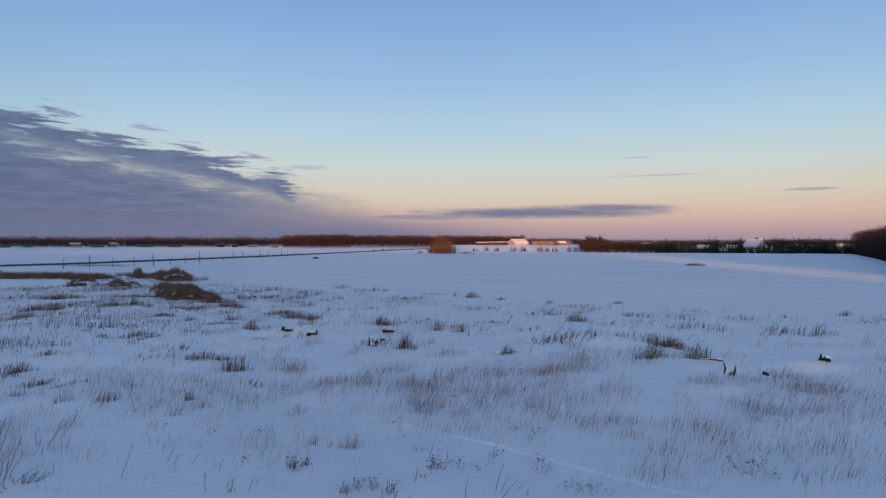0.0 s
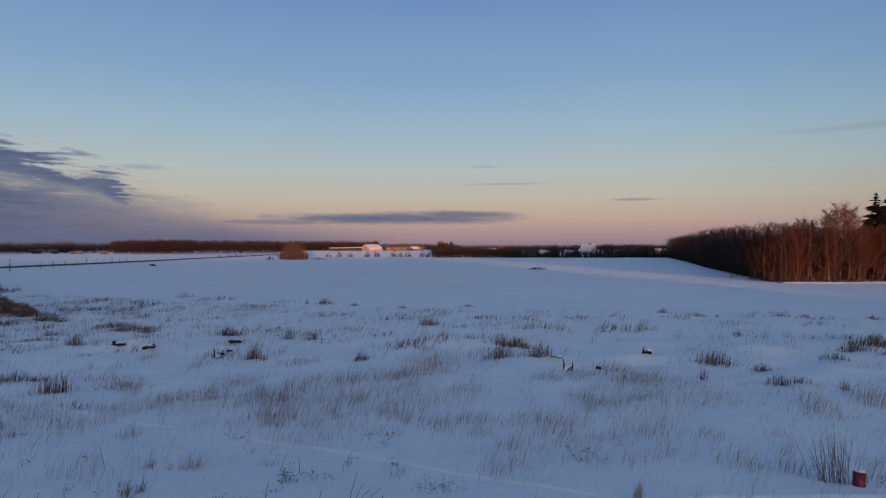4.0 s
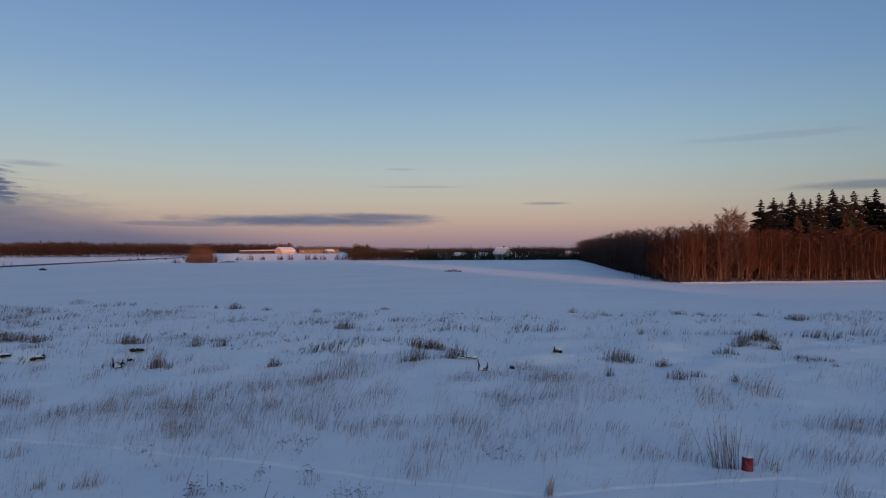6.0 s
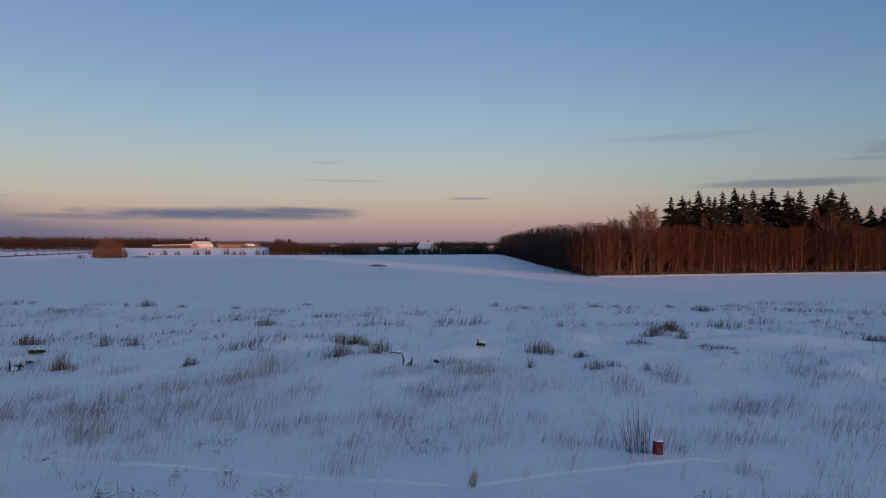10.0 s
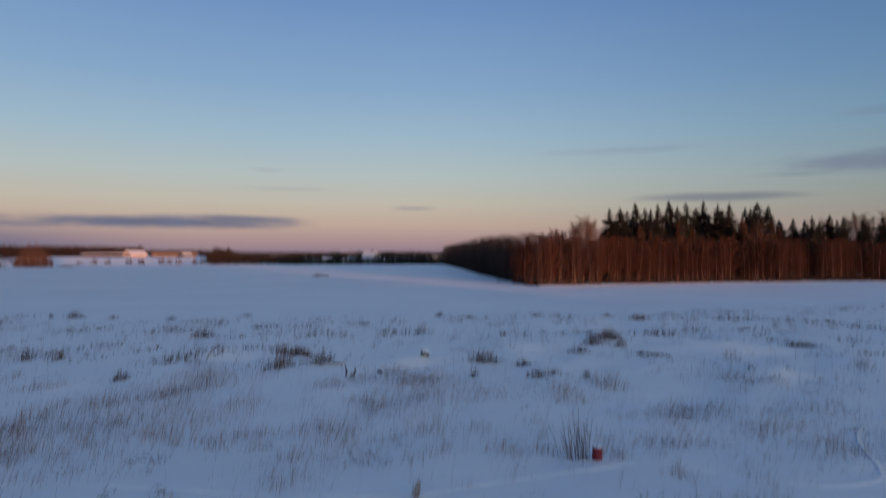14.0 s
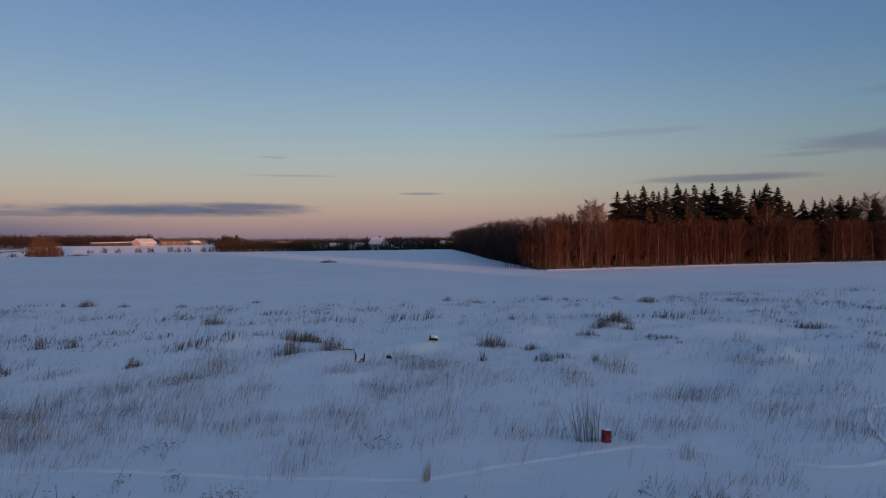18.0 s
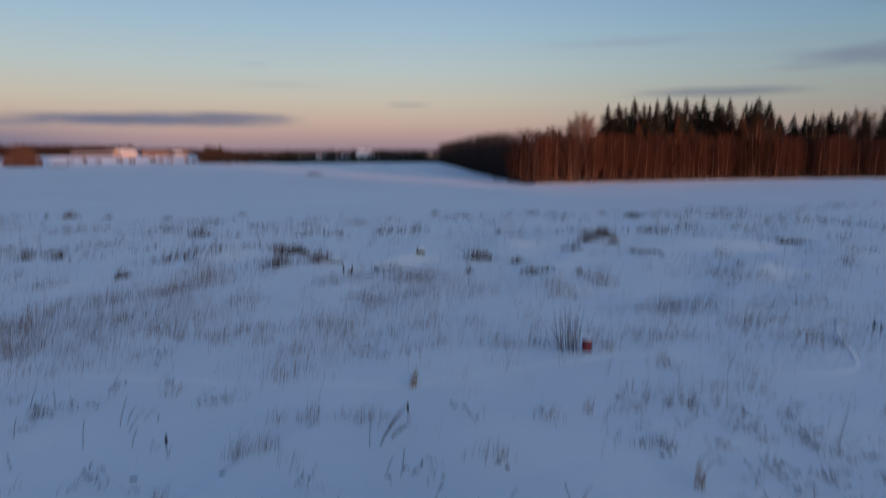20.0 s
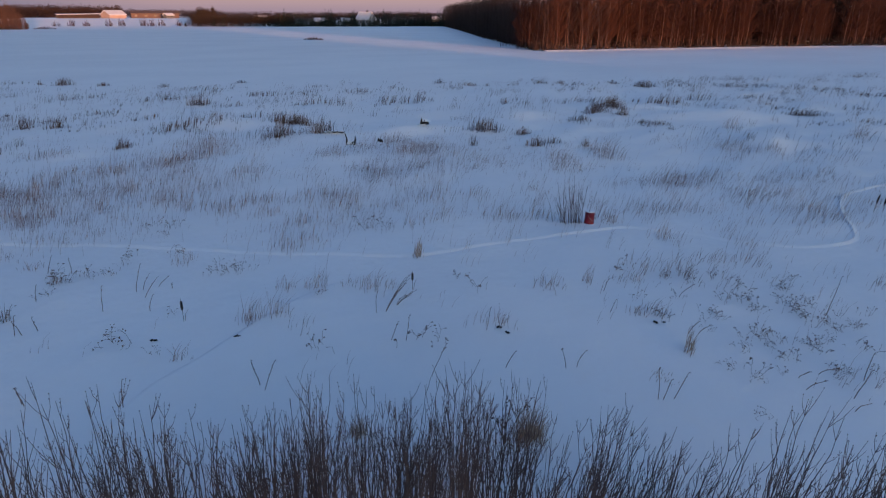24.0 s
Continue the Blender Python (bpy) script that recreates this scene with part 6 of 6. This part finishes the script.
ribbon(smooth_line([(-0.13, 9.47), (0.33, 9.86), (0.87, 10.28), (1.24, 10.46), (1.71, 10.69), (2.37, 11.09), (3.04, 11.50), (3.63, 11.83), (4.41, 12.22), (5.41, 12.59)], 0.08), 0.036,
       [(-28.0, -0.004), (-22.0, 0.007), (-16.0, 0.013), (-10.0, 0.019), (-5.0, 0.025), (0.0, 0.031), (0.3, 0.03), (2.7, 0.002), (3.1, -0.02)], "trail", SNOW, "faint narrow groove crossing the snow", "trail")


# ---- grass of the meadow ----
def blades(name, places, heights, mat, label, seed, r0=0.0035):
    """Many thin three-sided stems as one mesh: two lengths each, bent by the wind."""
    g = np.random.default_rng(seed)
    n = len(places)
    base = np.array(places)
    h = np.array(heights)
    ang = g.uniform(0, 2 * np.pi, n)
    lean = np.stack([np.cos(ang), np.sin(ang)], 1) * (g.random((n, 1)) * 0.30) + np.array([[0.26, -0.12]])
    th = g.uniform(0, 2 * np.pi, n)
    rows = []
    for t, rr in ((0.0, 1.0), (0.55, 0.8)):
        for k in range(3):
            a = th + k * 2.0944
            rows.append(np.stack([base[:, 0] + lean[:, 0] * h * t * 0.75 + np.cos(a) * r0 * rr, base[:, 1] + lean[:, 1] * h * t * 0.75 + np.sin(a) * r0 * rr, base[:, 2] - 0.04 + h * t], 1))
    rows.append(np.stack([base[:, 0] + lean[:, 0] * h * 1.25, base[:, 1] + lean[:, 1] * h * 1.25, base[:, 2] + h * (1 - 0.25 * g.random(n))], 1))
    v = np.stack(rows, 1).reshape(-1, 3)
    quad = np.array([[0, 1, 4, 3], [1, 2, 5, 4], [2, 0, 3, 5]])
    tri = np.array([[3, 4, 6], [4, 5, 6], [5, 3, 6]])
    off = (np.arange(n) * 7)[:, None, None]
    faces = (quad + off).reshape(-1, 4).tolist() + (tri + off).reshape(-1, 3).tolist()
    me = bpy.data.meshes.new(name)
    me.from_pydata(v.tolist(), [], faces)
    me.materials.append(mat)
    return tagged(new(name, me), label, "grass", kind="stuff")


def scatter_grass():
    r = random.Random(91)
    fine, rust, fine_h, rust_h = [], [], [], []
    tries = 0
    while len(fine) < 60000 and tries < 400000:
        tries += 1
        a = r.uniform(-40, 77)
        d = math.sqrt(r.uniform(8.5 ** 2, 92 ** 2))
        x, y = polar(a, d)
        if y > meadow_edge(x) + 2 * noise.noise(Vector((x * 0.3, y * 0.3, 9))):
            continue
        v = Vector((x * 0.16, y * 0.26, 2.2))
        c = noise.noise(v) + 0.55 * noise.noise(v * 3.1) + 0.35 * noise.noise(v * 8.0)
        # thick in a belt in the middle of the meadow, sparse close to the house
        belt = math.exp(-((d - 25) / 8.0) ** 2)
        want = (0.04 + 0.14 * belt + (0.06 if x < 12 else 0.035) * ramp01(d, 34, 46)) * (1.35 if x < -4 else 1.0)
        if x > 16:
            want *= 0.55
        if math.hypot(x - 13.3, y - 12.9) < 1.6:
            want *= 0.3
        if x < 0 and d < 19:
            want *= 0.45
        if d < 17:
            want *= 0.15 + 0.45 * ramp01(d, 11, 17)
        keep = want * (0.12 + 0.88 * ramp01(c, 0.15 - 0.4 * belt, 0.6 - 0.25 * belt))
        if r.random() > keep:
            continue
        # each hit starts a small bunch
        rusty = d > 33 and noise.noise(Vector((x * 0.2 + 40, y * 0.2, 0))) > -0.1
        size = r.uniform(0.08, 0.4)
        for _ in range(r.randrange(2, 12) if d < 33 else r.randrange(2, 9)):
            bx, by = x + r.gauss(0, size * 1.4), y + r.gauss(0, size * 1.4)
            z = ground_z(bx, by)
            if rusty:
                rust.append((bx, by, z)), rust_h.append(r.uniform(0.2, 0.6))
            else:
                fine.append((bx, by, z)), fine_h.append(r.uniform(0.12, 0.5) * (0.85 if x > 16 else 1.0))
    blades("meadow_grass", fine, fine_h, DRY_GRASS, "thin dry grass standing through the meadow's snow", 1)
    blades("rusty_grass", rust, rust_h, RUST_GRASS, "short brown grass stubble in the farther meadow", 2, 0.007)


scatter_grass()


def scrub_mound(x, y, w, d, h, turn, seed, tail=0.0):
    """A low hump of earth overgrown with dry brown scrub that thins out at its feet."""
    r = random.Random(seed)
    ob = thing("scrub_mound", at(x, y, turn), "brown scrub-covered earth mound rising from the snow", "mound", "scrub mounds of the bank")
    acc = Acc()
    for k in range(3):
        acc.lump((r.uniform(-0.2, 0.2) * w, r.uniform(-0.1, 0.1) * d, -0.2 * h), w * r.uniform(0.16, 0.26), d * r.uniform(0.2, 0.32), h * r.uniform(0.3, 0.45), r, 16, 9, 0.5, -0.1)
    part("earth", acc, SCRUB_MAT, ob, "", True)
    hair = Acc()
    for _ in range(int(900 + 420 * w)):
        a, q = r.uniform(0, 6.28), 1.5 * r.random() ** 0.7
        lump = noise.noise(Vector((math.cos(a) * q * w * 0.35, math.sin(a) * q * d * 0.35, seed)))
        if q > 0.75 + 0.9 * lump and r.random() < 0.82:
            continue
        px, py = math.cos(a) * q * w * 0.5 + tail * w * 0.3, math.sin(a) * q * d * 0.5
        pz = h * 0.5 * math.sqrt(max(0.0, 1 - q * q)) * (1 + 0.5 * lump) - 0.08
        ln = r.uniform(0.3, 1.0) * (0.35 + 0.4 * h) * (0.9 + 0.7 * lump) * (1.1 - 0.4 * min(1.0, q))
        hair.twig((px, py, pz), (px + ln * r.uniform(-0.25, 0.6), py + r.uniform(-0.2, 0.2), pz + ln), 0.017)
    tagged(part("scrub_cover", hair, SCRUB_HAIR, ob), kind="stuff")


SCRUB_MAT = material("scrub_mat", (0.14, 0.1, 0.082), (0.09, 0.068, 0.06), 1.6, 0.95, 1.0, 6.0, 0.15, bump_dist=0.15, gloss=0.15)
SCRUB_HAIR = material("scrub_stems", (0.17, 0.115, 0.094), (0.085, 0.062, 0.055), 0.6, 0.9, 0.0, vary=0.45, island=True, gloss=0.15)
for i, (x, y, w, d, h, tail) in enumerate(((-43.1, 97.1, 7.6, 6.1, 2.0, 0.1), (-45.9, 98.7, 4.0, 3.2, 1.2, 0.0), (-40.5, 95.6, 3.8, 3.1, 1.0, 0.2), (-31.2, 69.3, 4.2, 3.8, 2.1, 0.0), (-28.3, 66.4, 4.2, 3.4, 1.7, 0.1), (-25.8, 64.4, 4.1, 3.3, 1.3, 0.2), (-23.4, 61.9, 2.4, 1.9, 0.8, 0.1), (-30.6, 73.9, 3.7, 2.9, 1.3, 0.1), (-51.0, 103.5, 2.3, 2.1, 1.8, 0.0), (-49.1, 83.9, 3.6, 2.9, 1.6, 0.0), (-57.0, 100.7, 7.4, 3.7, 1.0, 0.0), (-44.5, 84.8, 5.3, 2.6, 0.9, 0.1), (-65.7, 102.6, 14.5, 5.1, 0.8, 0.0), (-72.7, 104.5, 10.5, 3.7, 0.7, 0.0))):
    x, y = settle(x, y)
    scrub_mound(x, y, w, d, h, -12 + 4 * i % 9, 300 + i, tail)


def scatter_bank_scrub():
    """Brown scrub on the long bank and its steep end."""
    r = random.Random(92)
    pts, hs = [], []
    patches = [(-74, 107, 14, 3.0, 1300, 0.8), (-62, 105, 5, 2.2, 600, 0.9), (-60, 98, 5, 1.6, 500, 0.8), (-52, 104, 4, 1.6, 700, 1.0), (-90, 110, 12, 1.4, 1200, 0.8), (-85, 150, 10, 2, 700, 0.8)]
    patches += [(-66, 98.5, 16, 4.0, 1100, 0.7), (-56, 96.5, 5, 1.4, 700, 0.8), (-40, 76, 5, 5, 500, 0.45), (-33, 68, 5, 4, 420, 0.45), (-24, 62, 6, 3, 420, 0.5), (-55, 80, 8, 4, 420, 0.5), (-42, 66, 7, 4, 380, 0.5), (-34, 58, 8, 3, 350, 0.5), (-48, 74, 10, 3, 330, 0.5), (-23, 56, 2.5, 1.5, 260, 0.6), (-30, 50, 8, 3, 380, 0.5), (-25, 44, 7, 3, 380, 0.55), (-28, 36, 6, 3, 350, 0.6)]
    for cx, cy, rx, ry, count, h in patches:
        for _ in range(int(count * 1.15)):
            x, y = cx + r.gauss(0, rx * 0.5), cy + r.gauss(0, ry * 0.5)
            pts.append((x, y, ground_z(x, y))), hs.append(h * r.uniform(0.4, 1.1))
    blades("bank_scrub", pts, hs, RUST_GRASS, "brown dry scrub on the snowy bank", 3, 0.011)


scatter_bank_scrub()
